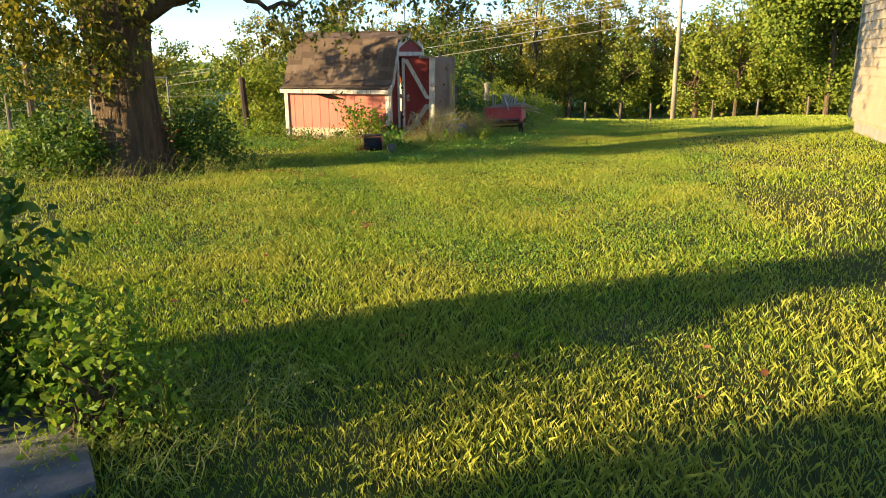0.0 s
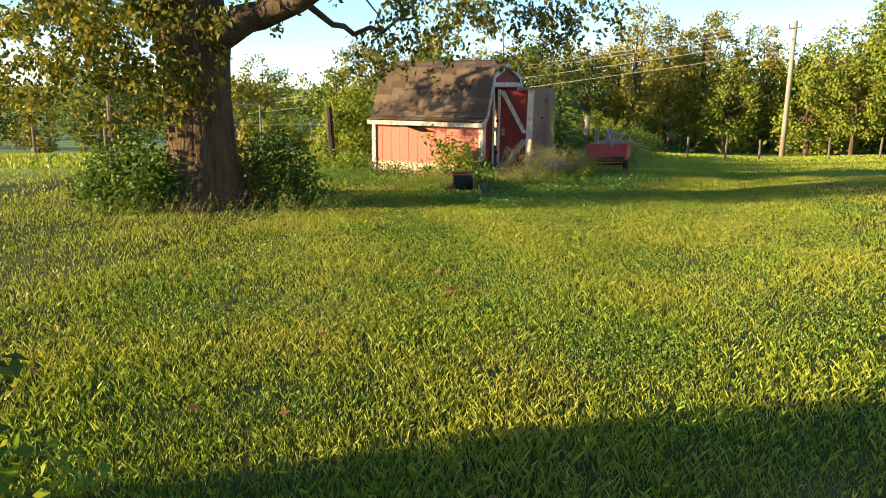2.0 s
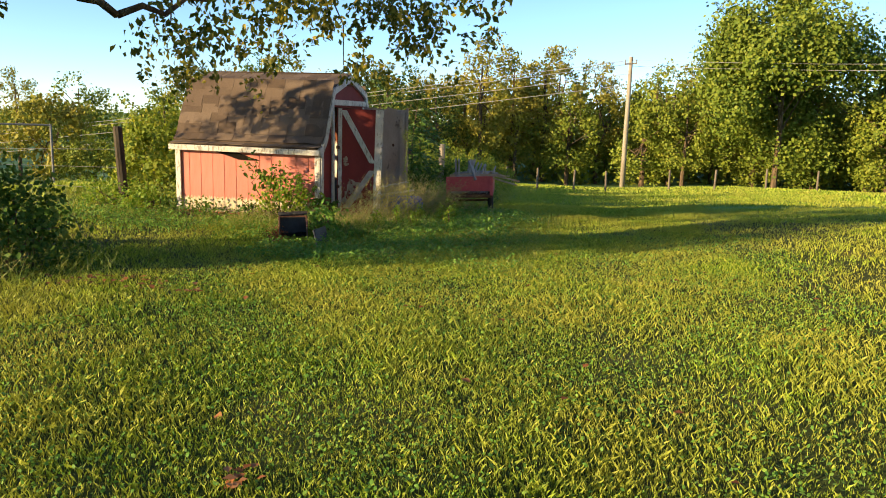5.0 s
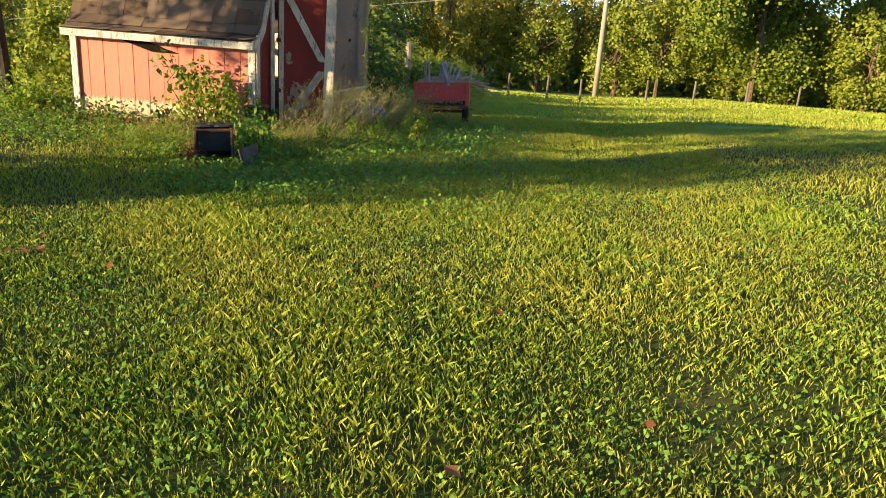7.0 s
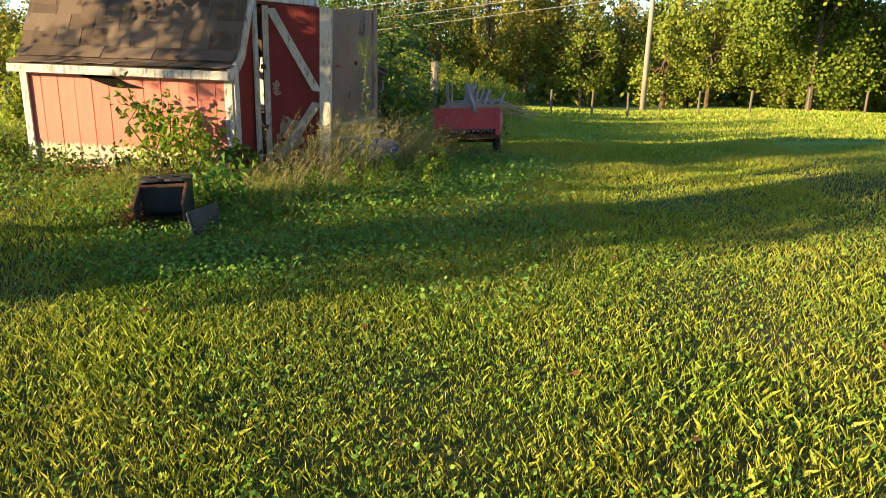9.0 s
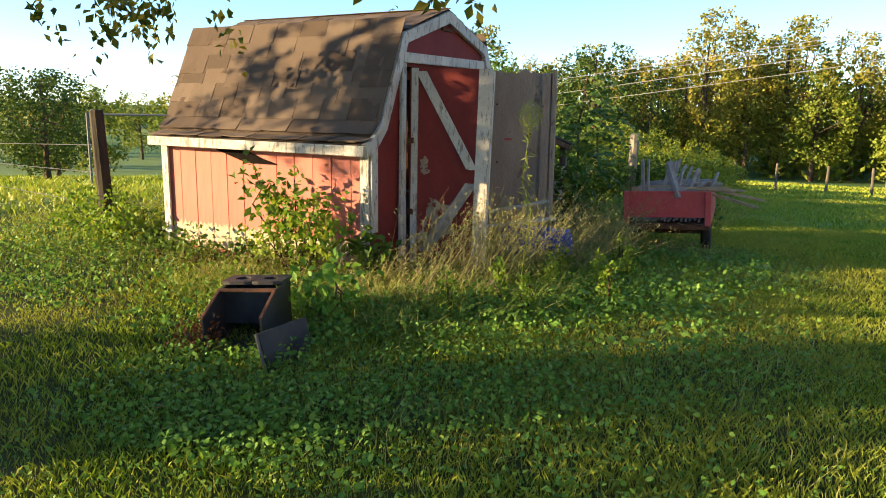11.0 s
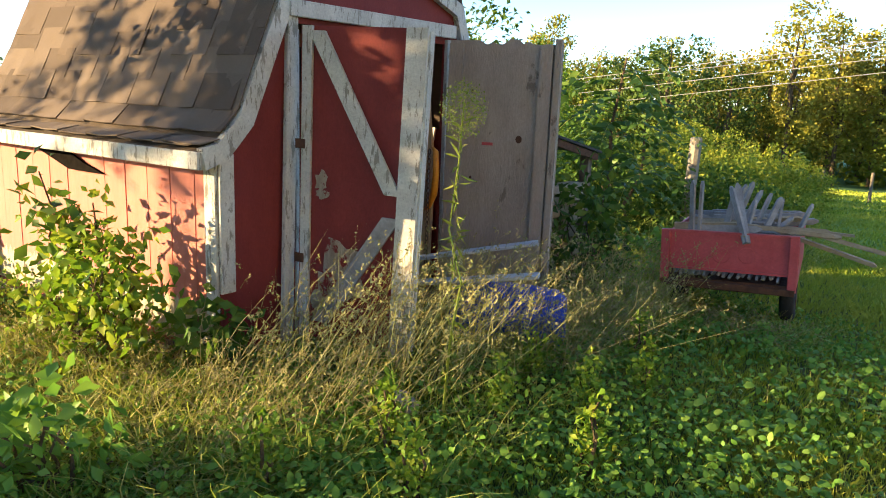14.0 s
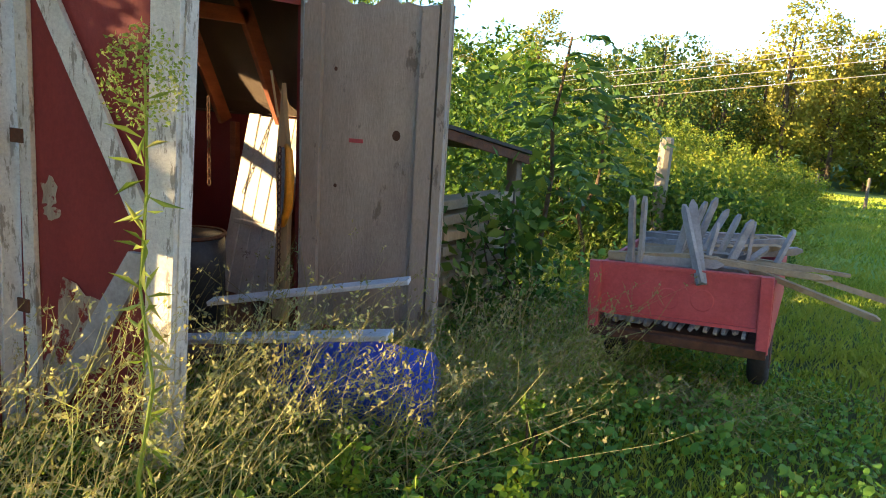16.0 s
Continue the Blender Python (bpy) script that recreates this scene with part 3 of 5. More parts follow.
def blob_on(at, u, v, ru, rv, seed):
    """An uneven flake-shaped patch lying on a door leaf."""
    r = random.Random(seed)
    k = 16
    rim = [(u + ru * math.cos(2 * math.pi * i / k) * (s := r.uniform(0.55, 1.2)), v + rv * math.sin(2 * math.pi * i / k) * s) for i in range(k)]
    p = [at(a, b, 0.0065) for a, b in rim] + [at(a, b, 0.0078) for a, b in rim]
    return Mesher().add(p, [tuple(range(k - 1, -1, -1)), tuple(range(k, 2 * k))] + [(i, (i + 1) % k, k + (i + 1) % k, k + i) for i in range(k)])


def brace_on(at, a, b, width, w0, w1):
    (u0, v0), (u1, v1) = a, b
    h = width / 2
    p = [at(u0 - h, v0, w0), at(u0 + h, v0, w0), at(u1 + h, v1, w0), at(u1 - h, v1, w0)]
    q = [at(u0 - h, v0, w1), at(u0 + h, v0, w1), at(u1 + h, v1, w1), at(u1 - h, v1, w1)]
    return Mesher().add(p + q, [(3, 2, 1, 0), (4, 5, 6, 7), (0, 1, 5, 4), (1, 2, 6, 5), (2, 3, 7, 6), (3, 0, 4, 7)])
part("brace", brace_on(L_AT, (0.80, 0.50), (0.14, 0.985), 0.13, 0.008, 0.028), M_WHITE, door_l, "peeling white diagonal brace")
part("brace", brace_on(L_AT, (0.22, 0.06), (0.80, 0.43), 0.15, 0.008, 0.028), M_STICK, door_l, "bare grey diagonal brace")
part("paint_patch", blob_on(L_AT, 0.19, 0.525, 0.065, 0.035, 3), M_FLAKE, door_l)
part("paint_patch", blob_on(L_AT, 0.20, 0.48, 0.06, 0.018, 6), M_FLAKE, door_l)
part("bare_patch", blob_on(L_AT, 0.42, 0.23, 0.19, 0.14, 4), M_FLAKE, door_l, "patch of bare flaked wood")
part("bare_patch", blob_on(L_AT, 0.22, 0.13, 0.10, 0.09, 5), M_FLAKE, door_l, "patch of bare flaked wood")
for v in (0.25, 0.62):
    part("hinge", slab_on(L_AT, -0.02, 0.06, v, v + 0.03, 0.028, 0.036), M_RUST, door_l)

# right leaf of the door, open, its grey inner side showing
R_AT = leaf_frame((0.06, 1.915, 1.66), (0.80, 2.14, 1.66), (0.06, 1.90, -0.02), (0.82, 2.10, -0.02))
jag = random.Random(4)
ms = Mesher()
edge = [(u, 1.0 + (0.0 if u < 0.28 or u > 0.86 else jag.uniform(-0.006, 0.022))) for u in np.linspace(0, 1, 27)]
edge = [(u, v - 0.012 * (u > 0.3)) for u, v in edge]
for (u0, v0), (u1, v1) in zip(edge, edge[1:]):
    p = [R_AT(u0, 0, 0), R_AT(u1, 0, 0), R_AT(u1, v1, 0), R_AT(u0, v0, 0)]
    q = [R_AT(u0, 0, -0.014), R_AT(u1, 0, -0.014), R_AT(u1, v1, -0.014), R_AT(u0, v0, -0.014)]
    ms.add(p + q, [(3, 2, 1, 0), (4, 5, 6, 7), (0, 1, 5, 4), (2, 3, 7, 6), (1, 2, 6, 5), (3, 0, 4, 7)])
door_r = part("door_leaf", ms, M_GREY, shed, "open door leaf showing weathered grey plywood with jagged top")
part("stile", slab_on(R_AT, 0.005, 0.13, 0.0, 0.985, 0.002, 0.034), M_GREY, door_r)
part("stile", slab_on(R_AT, 0.81, 0.92, 0.0, 0.975, 0.002, 0.036, 0.012), M_GREY, door_r)
part("edge_board", slab_on(R_AT, 0.94, 0.995, 0.0, 1.005, 0.002, 0.05), M_GREY, door_r)
part("red_mark", slab_on(R_AT, 0.33, 0.43, 0.585, 0.597, 0.001, 0.003), M_TRAIL, door_r, "short smear of red paint")
def knot_disc(at, u, v, r):
    ms = Mesher()
    c = at(u, v, 0.001)
    ring = [at(u + r * math.cos(a) / 0.77, v + r * 1.2 * math.sin(a) / 1.66, 0.003) for a in np.linspace(0, 2 * math.pi, 11)[:-1]]
    base = [at(u + r * math.cos(a) / 0.77, v + r * 1.2 * math.sin(a) / 1.66, 0.0005) for a in np.linspace(0, 2 * math.pi, 11)[:-1]]
    return ms.add(base + ring, [tuple(range(9, -1, -1)), tuple(range(10, 20))] + [(i, (i + 1) % 10, 10 + (i + 1) % 10, 10 + i) for i in range(10)])
part("knot", knot_disc(R_AT, 0.66, 0.615, 0.022), M_RUST, door_r, "dark knot in the plywood")
for u, v in ((0.22, 0.8), (0.24, 0.45), (0.05, 0.6), (0.06, 0.35)):
    part("knot", knot_disc(R_AT, u, v, 0.009), M_RUST, door_r)

# ---- things inside the shed ----
panel = thing("leaning_panel", "whitewashed board panel leaning against the shed wall", "panel")
for k in range(5):
    xk = -0.83 + k * 0.105
    part("board", Mesher().beam((xk, 2.10, -0.06), (xk + 0.01, 2.36, 1.04 - 0.012 * (k % 2)), 0.100, 0.02, (0, -1, 0.2)), M_PANEL, panel)
part("batten", Mesher().beam((-0.80, 2.18, 0.38), (-0.44, 2.18, 0.38), 0.03, 0.02, (0, -1, 0)), M_PANEL, panel)
split = thing("split_board", "pale split jamb board with a broken top", "board")
part("board", Mesher().prism([(-0.16, 1.90, -0.06), (-0.06, 1.90, -0.06), (-0.045, 1.90, 0.55), (-0.055, 1.90, 0.9), (-0.085, 1.90, 1.10), (-0.10, 1.90, 1.24), (-0.115, 1.90, 1.08), (-0.14, 1.90, 0.85), (-0.13, 1.90, 0.5)], (0, 0.03, 0)), M_BARE, split)
part("splinter", Mesher().beam((-0.12, 1.895, 1.06), (-0.16, 1.88, 1.30), 0.014, 0.012, (0, 1, 0)), M_BARE, split)
saw = thing("bow_saw", "orange bow saw hanging inside the doorway", "saw")
part("frame", Mesher().tube([(-0.02, 1.86, 0.92), (0.02, 1.84, 0.90), (0.03, 1.84, 0.76), (0.01, 1.85, 0.60), (-0.04, 1.86, 0.50), (-0.08, 1.87, 0.48)], [0.014, 0.020, 0.026, 0.026, 0.018, 0.01], 6), M_ORANGE, saw, "orange tubular frame", True)
part("blade", Mesher().box((-0.05, 1.865, 0.70), (0.004, 0.02, 0.42)), M_STEEL, saw)


def chain(x, y, z0, z1, label):
    t = thing("chain", label, "chain", "hanging chains")
    z, k = z1, 0
    while z > z0:
        ring = [(x + 0.011 * math.cos(a) * (k % 2 == 0), y + 0.011 * math.cos(a) * (k % 2), z + 0.021 * math.sin(a)) for a in np.linspace(0, 2 * math.pi, 9)]
        part("link", Mesher().tube(ring, [0.0035] * 9, 4, False), M_RUST, t)
        z -= 0.034; k += 1
    return t


chain(-0.005, 1.80, 0.10, 0.90, "rusty steel chain hanging in the doorway")
chain(-0.95, 2.10, 0.6, 1.12, "rusty red chain hanging from the rafter")
drum = thing("drum", "black metal drum standing on the shed floor", "drum")
part("body", Mesher().tube([(-0.55, 1.65, -0.09), (-0.55, 1.65, 0.2), (-0.55, 1.65, 0.21), (-0.55, 1.65, 0.40)], [0.19, 0.19, 0.197, 0.19], 20), M_BLACK, drum, "", True)
part("rim", Mesher().tube([(-0.55 + 0.19 * math.cos(a), 1.65 + 0.19 * math.sin(a), 0.40) for a in np.linspace(0, 2 * math.pi, 21)], [0.012] * 21, 5, False), M_RUST, drum)
bucket = thing("bucket", "blue plastic bucket on the shed floor", "bucket")
part("body", Mesher().tube([(-1.0, 1.45, -0.09), (-1.0, 1.45, 0.22)], [0.11, 0.14], 16), M_BLUE, bucket, "", True)
part("handle", Mesher().tube([(-1.14, 1.45, 0.2), (-1.1, 1.45, 0.3), (-1.0, 1.45, 0.34), (-0.9, 1.45, 0.3), (-0.86, 1.45, 0.2)], [0.004] * 5, 5), M_STEEL, bucket)

# ---- things at the doorway ----
barrel = thing("barrel", "blue plastic barrel half lying in the weeds", "barrel")
bz = gz(0.9, 1.4) - 0.07
part("body", Mesher().tube([(0.62, 1.22, bz + 0.24), (0.66, 1.24, bz + 0.24), (0.84, 1.33, bz + 0.235), (1.02, 1.42, bz + 0.23), (1.20, 1.51, bz + 0.22), (1.23, 1.525, bz + 0.22)], [0.15, 0.18, 0.195, 0.19, 0.18, 0.14], 24), M_BLUE, barrel, "", True)
part("rib", Mesher().tube([(0.80, 1.31, bz + 0.235), (0.83, 1.325, bz + 0.235)], [0.202, 0.202], 24), M_BLUE, barrel)
for a, b, w, mat, lab in (((0.30, 0.98, 0.16), (1.15, 1.30, 0.30), 0.10, M_PALE, "pale painted board lying across the doorway"),
                          ((0.10, 1.28, 0.22), (0.92, 1.72, 0.40), 0.09, M_PALE, "pale painted board propped in the doorway"),
                          ((0.15, 1.02, 0.04), (0.95, 1.62, 0.10), 0.12, M_BLACK, "dark board lying in the doorway")):
    t = thing("loose_board", lab, "board", "boards at the doorway")
    part("board", Mesher().beam(a, b, w, 0.022), mat, t)
fieldstone = thing("stone", "grey field stone lying in the weeds", "stone")
ms = Mesher()
ms.tube([(1.1, 0.1, gz(1.1, 0.1) - 0.02), (1.1, 0.1, gz(1.1, 0.1) + 0.05), (1.11, 0.1, gz(1.1, 0.1) + 0.1)], [0.08, 0.085, 0.04], 9)
part("body", ms, M_STONE, fieldstone)

# ---- lean-to behind the shed ----
lean = thing("lean_to", "low lean-to with dark felt roof sheltering stacked boards", "lean-to")
part("roof", Mesher().prism([(-2.4, 2.54, 1.07), (0.42, 2.54, 1.07), (0.46, 3.75, 0.85), (-2.4, 3.75, 0.85)], (0, 0, 0.022)), M_ROOFD, lean)
part("fascia", Mesher().beam((0.40, 2.56, 1.035), (0.43, 3.72, 0.815), 0.02, 0.06), M_RUST, lean, "rusty red-brown edge board")
for x, y in ((0.36, 3.65), (-2.3, 3.65)):
    part("post", Mesher().beam((x, y, gz(x, y) - 0.05), (x, y, 0.84), 0.08, 0.08, (1, 0, 0)), M_POST, lean)
pile = thing("board_stack", "stack of pale split boards under the lean-to", "board stack")
rs = random.Random(8)
for i in range(9):
    z = gz(0.2, 3.1) + 0.06 + i * 0.095
    part("board", Mesher().beam((0.33 + rs.uniform(-0.02, 0.03), 2.75, z), (0.33 + rs.uniform(-0.02, 0.03), 3.55, z + rs.uniform(-0.01, 0.01)), 0.16, 0.06), M_TAN if i % 3 else M_BARE, pile)

# ---- stove ----
def build_stove():
    st = thing("stove", "rusted black iron box stove lying open in the grass", "stove")
    base = pose(0.24, -1.55, gz(0.3, -1.7) - 0.02, 2, -2, -66)
    st.matrix_basis = base
    h, w, L = 0.36, 0.36, 0.55
    # local x runs from back to front, y across
    part("bottom", Mesher().box((L / 2, 0, 0.02), (L, w, 0.02)), M_BLACK, st)
    for s in (-1, 1):
        part("side_plate", Mesher().prism([(0, s * w / 2, 0.01), (L, s * w / 2, 0.01), (L + 0.02, s * w / 2, h * 0.62), (L * 0.55, s * w / 2, h * 0.93), (0, s * w / 2, h)], (0, 0.014 * -s, 0)), M_BLACK, st, "black side plate with rust-orange edges")
        part("edge_strip", Mesher().beam((L * 0.5, s * (w / 2 - 0.007), h * 0.945), (L + 0.02, s * (w / 2 - 0.007), h * 0.635), 0.022, 0.01), M_RUST, st, "rusty bent edge strip")
    part("back_plate", Mesher().box((0.007, 0, h / 2), (0.014, w, h)), M_BLACK, st)
    part("divider", Mesher().box((L * 0.40, 0, h * 0.62), (0.014, w - 0.03, h * 0.6)), M_BLACK, st)
    part("cross_bar", Mesher().box((L * 0.52, 0, h * 0.93), (0.03, w, 0.015)), M_RUST, st)
    # top plate with two round holes
    bm_t = Mesher()
    x0, x1, n = -0.02, 0.21, 16
    for s in (-1, 1):
        cx, cy, r = (x0 + x1) / 2, s * w / 4, 0.048
        sq = []
        for k in range(n):
            a = 2 * math.pi * k / n
            c, sn = math.cos(a), math.sin(a)
            q = max(abs(c) / ((x1 - x0) / 2), abs(sn) / (w / 4 + 0.01))
            sq.append((cx + c / q, cy + sn / q))
        ring = [(cx + r * math.cos(2 * math.pi * k / n), cy + r * math.sin(2 * math.pi * k / n)) for k in range(n)]
        v = [(*p, h + 0.012) for p in sq] + [(*p, h + 0.012) for p in ring] + [(*p, h - 0.008) for p in sq] + [(*p, h - 0.008) for p in ring]
        f = []
        for k in range(n):
            j = (k + 1) % n
            f += [(k, j, n + j, n + k), (2 * n + j, 2 * n + k, 3 * n + k, 3 * n + j), (n + k, n + j, 3 * n + j, 3 * n + k), (j, k, 2 * n + k, 2 * n + j)]
        bm_t.add(v, f)
    part("top_plate", bm_t, M_BLACK, st, "rusty top plate with two round flue holes")
    return st


build_stove()
plate = thing("steel_plate", "dark steel plate leaning beside the stove", "steel plate")
pz = gz(0.8, -2.0) - 0.03
part("sheet", Mesher().prism([(0.845, -2.19, pz), (0.82, -1.80, pz), (0.77, -1.80, pz + 0.24), (0.79, -2.21, pz + 0.25)], (0.018, 0.0, 0.006)), M_BLACK, plate)
part("lip", Mesher().beam((0.847, -2.195, pz), (0.792, -2.215, pz + 0.25), 0.02, 0.012, (1, 0, 0)), M_STEEL, plate)

# ---- trailer ----
def build_trailer():
    tr = thing("trailer", "small faded red utility trailer loaded with grey wooden slats", "trailer")
    tr.matrix_basis = pose(1.86, 2.66, 0.115, 0, -3.0, 7)
    # local x across, y forwards, tailgate at y = 0
    w, L, h = 0.84, 1.25, 0.38
    part("tailgate", Mesher().box((0, 0, 0.225), (w - 0.09, 0.012, h - 0.11)), M_TRAIL, tr, "faded red pressed steel tailgate")
    for zz in (0.352, 0.1):
        part("flange", Mesher().box((0, -0.011, zz), (w - 0.09, 0.026, 0.016)), M_TRAIL, tr)
    part("emblem", Mesher().tube([(-0.04, -0.006, 0.2), (-0.04, -0.009, 0.2)], [0.055, 0.05], 18).tube([(0.12, -0.006, 0.21), (0.12, -0.009, 0.21)], [0.055, 0.05], 18), M_TRAIL, tr)
    for s in (-1, 1):
        part("side_panel", Mesher().box((s * w / 2, L / 2, 0.165), (0.02, L, h - 0.09)), M_TRAIL, tr)
        part("corner_post", Mesher().beam((s * (w / 2 - 0.02), -0.02, -0.005), (s * (w / 2 - 0.02), -0.02, 0.36), 0.055, 0.04, (0, 1, 0)), M_TRAIL, tr, "rusty red corner post")
        wh = part("wheel", Mesher().tube([(s * (w / 2 - 0.05) - 0.05, 0.45, -0.12), (s * (w / 2 - 0.05) - 0.035, 0.45, -0.12), (s * (w / 2 - 0.05) + 0.035, 0.45, -0.12), (s * (w / 2 - 0.05) + 0.05, 0.45, -0.12)], [0.16, 0.19, 0.19, 0.16], 22), M_TYRE, tr, "worn black rubber tyre", True)
        part("rim", Mesher().tube([(s * (w / 2 - 0.05) - 0.053, 0.45, -0.12), (s * (w / 2 - 0.05) + 0.053, 0.45, -0.12)], [0.10, 0.10], 16), M_RUST, wh)
    part("front_panel", Mesher().box((0, L, 0.145), (w, 0.02, h - 0.13)), M_TRAIL, tr)
    part("bed", Mesher().box((0, L / 2, 0.015), (w - 0.02, L - 0.02, 0.02)), M_RUST, tr)
    part("rear_rail", Mesher().beam((-w / 2, -0.02, 0.0), (w / 2, -0.02, -0.01), 0.045, 0.045), M_RUST, tr, "rusty rear frame rail")
    part("axle", Mesher().tube([(-w / 2, 0.45, -0.12), (w / 2, 0.45, -0.12)], [0.022, 0.022], 8), M_RUST, tr)
    part("drawbar", Mesher().beam((0, L, -0.02), (0, L + 0.7, -0.16), 0.06, 0.05), M_RUST, tr)
    return tr


trailer = build_trailer()
TM = trailer.matrix_basis
r7 = random.Random(7)


def stick(a, b, w, label, mat=None):
    t = thing("wooden_slat", label, "slat", "slats in the trailer")
    a, b = TM @ Vector(a), TM @ Vector(b)
    ms = Mesher()
    x = (b - a).normalized()
    y = Vector((r7.uniform(-1, 1), r7.uniform(-1, 1), r7.uniform(-0.3, 0.3))).cross(x).normalized()
    z = x.cross(y)
    tip = b + x * w * 0.8
    ring = lambda c, k: [c + y * w / 2 * k + z * 0.009, c - y * w / 2 * k + z * 0.009, c - y * w / 2 * k - z * 0.009, c + y * w / 2 * k - z * 0.009]
    ms.add(ring(a, 1) + ring(b, 1) + ring(tip, 0.25), [(3, 2, 1, 0), (0, 1, 5, 4), (1, 2, 6, 5), (2, 3, 7, 6), (3, 0, 4, 7), (4, 5, 9, 8), (5, 6, 10, 9), (6, 7, 11, 10), (7, 4, 8, 11), (8, 9, 10, 11)])
    part("slat", ms, mat or M_STICK, t)
    return t


for x, lean in ((-0.235, -0.015), (-0.20, 0.01)):
    stick((x, 0.06, 0.04), (x + lean, 0.05, 0.66), 0.036, "silver-grey slat standing upright in the trailer")
# the fan of pointed slats: foot and tip across the trailer, depth
for x0, z0, x1, z1, y0, y1, w in ((-0.02, 0.36, 0.00, 0.64, 0.15, 0.25, 0.04), (-0.06, 0.36, 0.035, 0.66, 0.30, 0.35, 0.038), (-0.04, 0.36, 0.085, 0.60, 0.4, 0.5, 0.036), (0.06, 0.42, 0.155, 0.60, 0.35, 0.5, 0.034),
                              (0.07, 0.38, 0.13, 0.53, 0.2, 0.3, 0.034), (0.09, 0.38, 0.21, 0.58, 0.25, 0.4, 0.045), (0.14, 0.36, 0.265, 0.57, 0.2, 0.35, 0.042), (0.25, 0.37, 0.30, 0.50, 0.3, 0.4, 0.034),
                              (0.21, 0.36, 0.35, 0.46, 0.25, 0.4, 0.034), (0.33, 0.34, 0.475, 0.49, 0.3, 0.45, 0.036)):
    stick((x0 + r7.uniform(-0.05, 0.05), y0, z0 - 0.10), (x1 + r7.uniform(-0.02, 0.02), y1, z1 + r7.uniform(-0.05, 0.03)), w, "silver-grey pointed slat in the heaped trailer")
for x1, y1, z1 in ((-0.01, 0.14, 0.62), (0.02, 0.18, 0.64)):
    stick((0.115 + x1 * 0.3, -0.05, 0.30), (x1, y1, z1), 0.042, "silver-grey slat resting over the tailgate")
for i in range(46):
    a, y = r7.uniform(-0.38, 0.05), r7.uniform(0.05, 1.15)
    stick((a, y, 0.31 + i * 0.0014), (a + r7.uniform(0.36, 0.46), y + r7.uniform(-0.25, 0.25) * (0.2 < y < 0.9), 0.32 + i * 0.0014 + r7.uniform(0, 0.02)), 0.046, "grey slat lying flat on the load", M_STICK if i % 3 else M_TAN)
for x0, z0, x1, z1, y in ((0.085, 0.39, 0.60, 0.36, 0.12), (0.10, 0.37, 0.57, 0.375, 0.22), (0.40, 0.36, 0.64, 0.35, 0.15), (0.24, 0.37, 0.85, 0.18, 0.20), (0.40, 0.36, 0.91, 0.24, 0.30), (0.30, 0.36, 0.72, 0.33, 0.4)):
    stick((x0, y, z0), (x1, y - 0.03, z1), 0.028, "tan lath sticking out over the trailer side", M_TAN)
for i in range(17):
    x = -0.34 + i * 0.041
    stick((x, 0.9, 0.05), (x + r7.uniform(-0.01, 0.01), 0.015, 0.052 + r7.uniform(0, 0.02)), 0.030, "pointed grey slat end under the tailgate")

# ---- fence, poles, wires ----
M_POSTD = grained("dark_post_wood", [(0.3, (0.035, 0.028, 0.02)), (0.7, (0.10, 0.08, 0.055))], 8, (1, 1, 0.2), 0.95, 0.8, None, 40)


def fence_post(x, y, h, r, lean=(0, 0), label="old grey wooden fence post with wire", mat=None):
    t = thing("fence_post", label, "fence post", "fence posts")
    z = gz(x, y)
    part("post", Mesher().tube([(x, y, z - 0.1), (x + lean[0] * 0.5, y + lean[1] * 0.5, z + h * 0.5), (x + lean[0], y + lean[1], z + h - 0.02), (x + lean[0], y + lean[1], z + h)], [r * 1.05, r, r * 0.97, r * 0.8], 9), mat or M_POST, t)
    return t


fence_post(-3.50, 0.10, 1.37, 0.075, (-0.10, 0.02), "dark weathered round fence post", M_POSTD)
fence_post(0.35, 6.9, 1.42, 0.075, (0.03, 0), "pale grey round fence post in the weeds", M_POLE)
fence_post(-5.3, -4.1, 1.75, 0.06, (0.05, 0), "pale leaning post wound with vines")
for i, (x, y) in enumerate([(-14, 3.4), (-20, 5.4), (-1.0, 30), (0.6, 31), (2.6, 32), (4.4, 32.5), (8.0, 34), (10.6, 34.5), (13.5, 35), (16.5, 36)]):
    fence_post(x, y, 1.2, 0.06, (0.03 * math.sin(i * 2.1), 0))
rail = thing("wire_fence", "sagging wire strands along the field fence", "fence")
for z in (0.35, 0.7, 1.0):
    pts = [(x, y, gz(x, y) + z) for x, y in ((-3.5, 0.1), (-14, 3.4), (-20, 5.4))]
    part("strand", Mesher().tube(pts, [0.003] * 3, 4), M_STEEL, rail)


def utility_pole(x, y, top, lean=0.0, label="tall grey wooden utility pole with crossarm"):
    t = thing("utility_pole", label, "utility pole", "utility poles")
    z = gz(x, y)
    part("post", Mesher().tube([(x, y, z - 0.3), (x + lean * 0.5, y, (z + top) / 2), (x + lean, y, top)], [0.21, 0.18, 0.14], 12), M_POLE, t, "", True)
    part("crossarm", Mesher().beam((x + lean - 0.45, y - 0.12, top - 0.55), (x + lean + 0.45, y - 0.12, top - 0.5), 0.09, 0.10), M_POST, t)
    for d in (-0.4, 0.0, 0.4):
        part("insulator", Mesher().tube([(x + lean + d, y - 0.1, top - 0.5), (x + lean + d, y - 0.1, top - 0.2)], [0.05, 0.03], 8), M_STEEL, t)
    return t


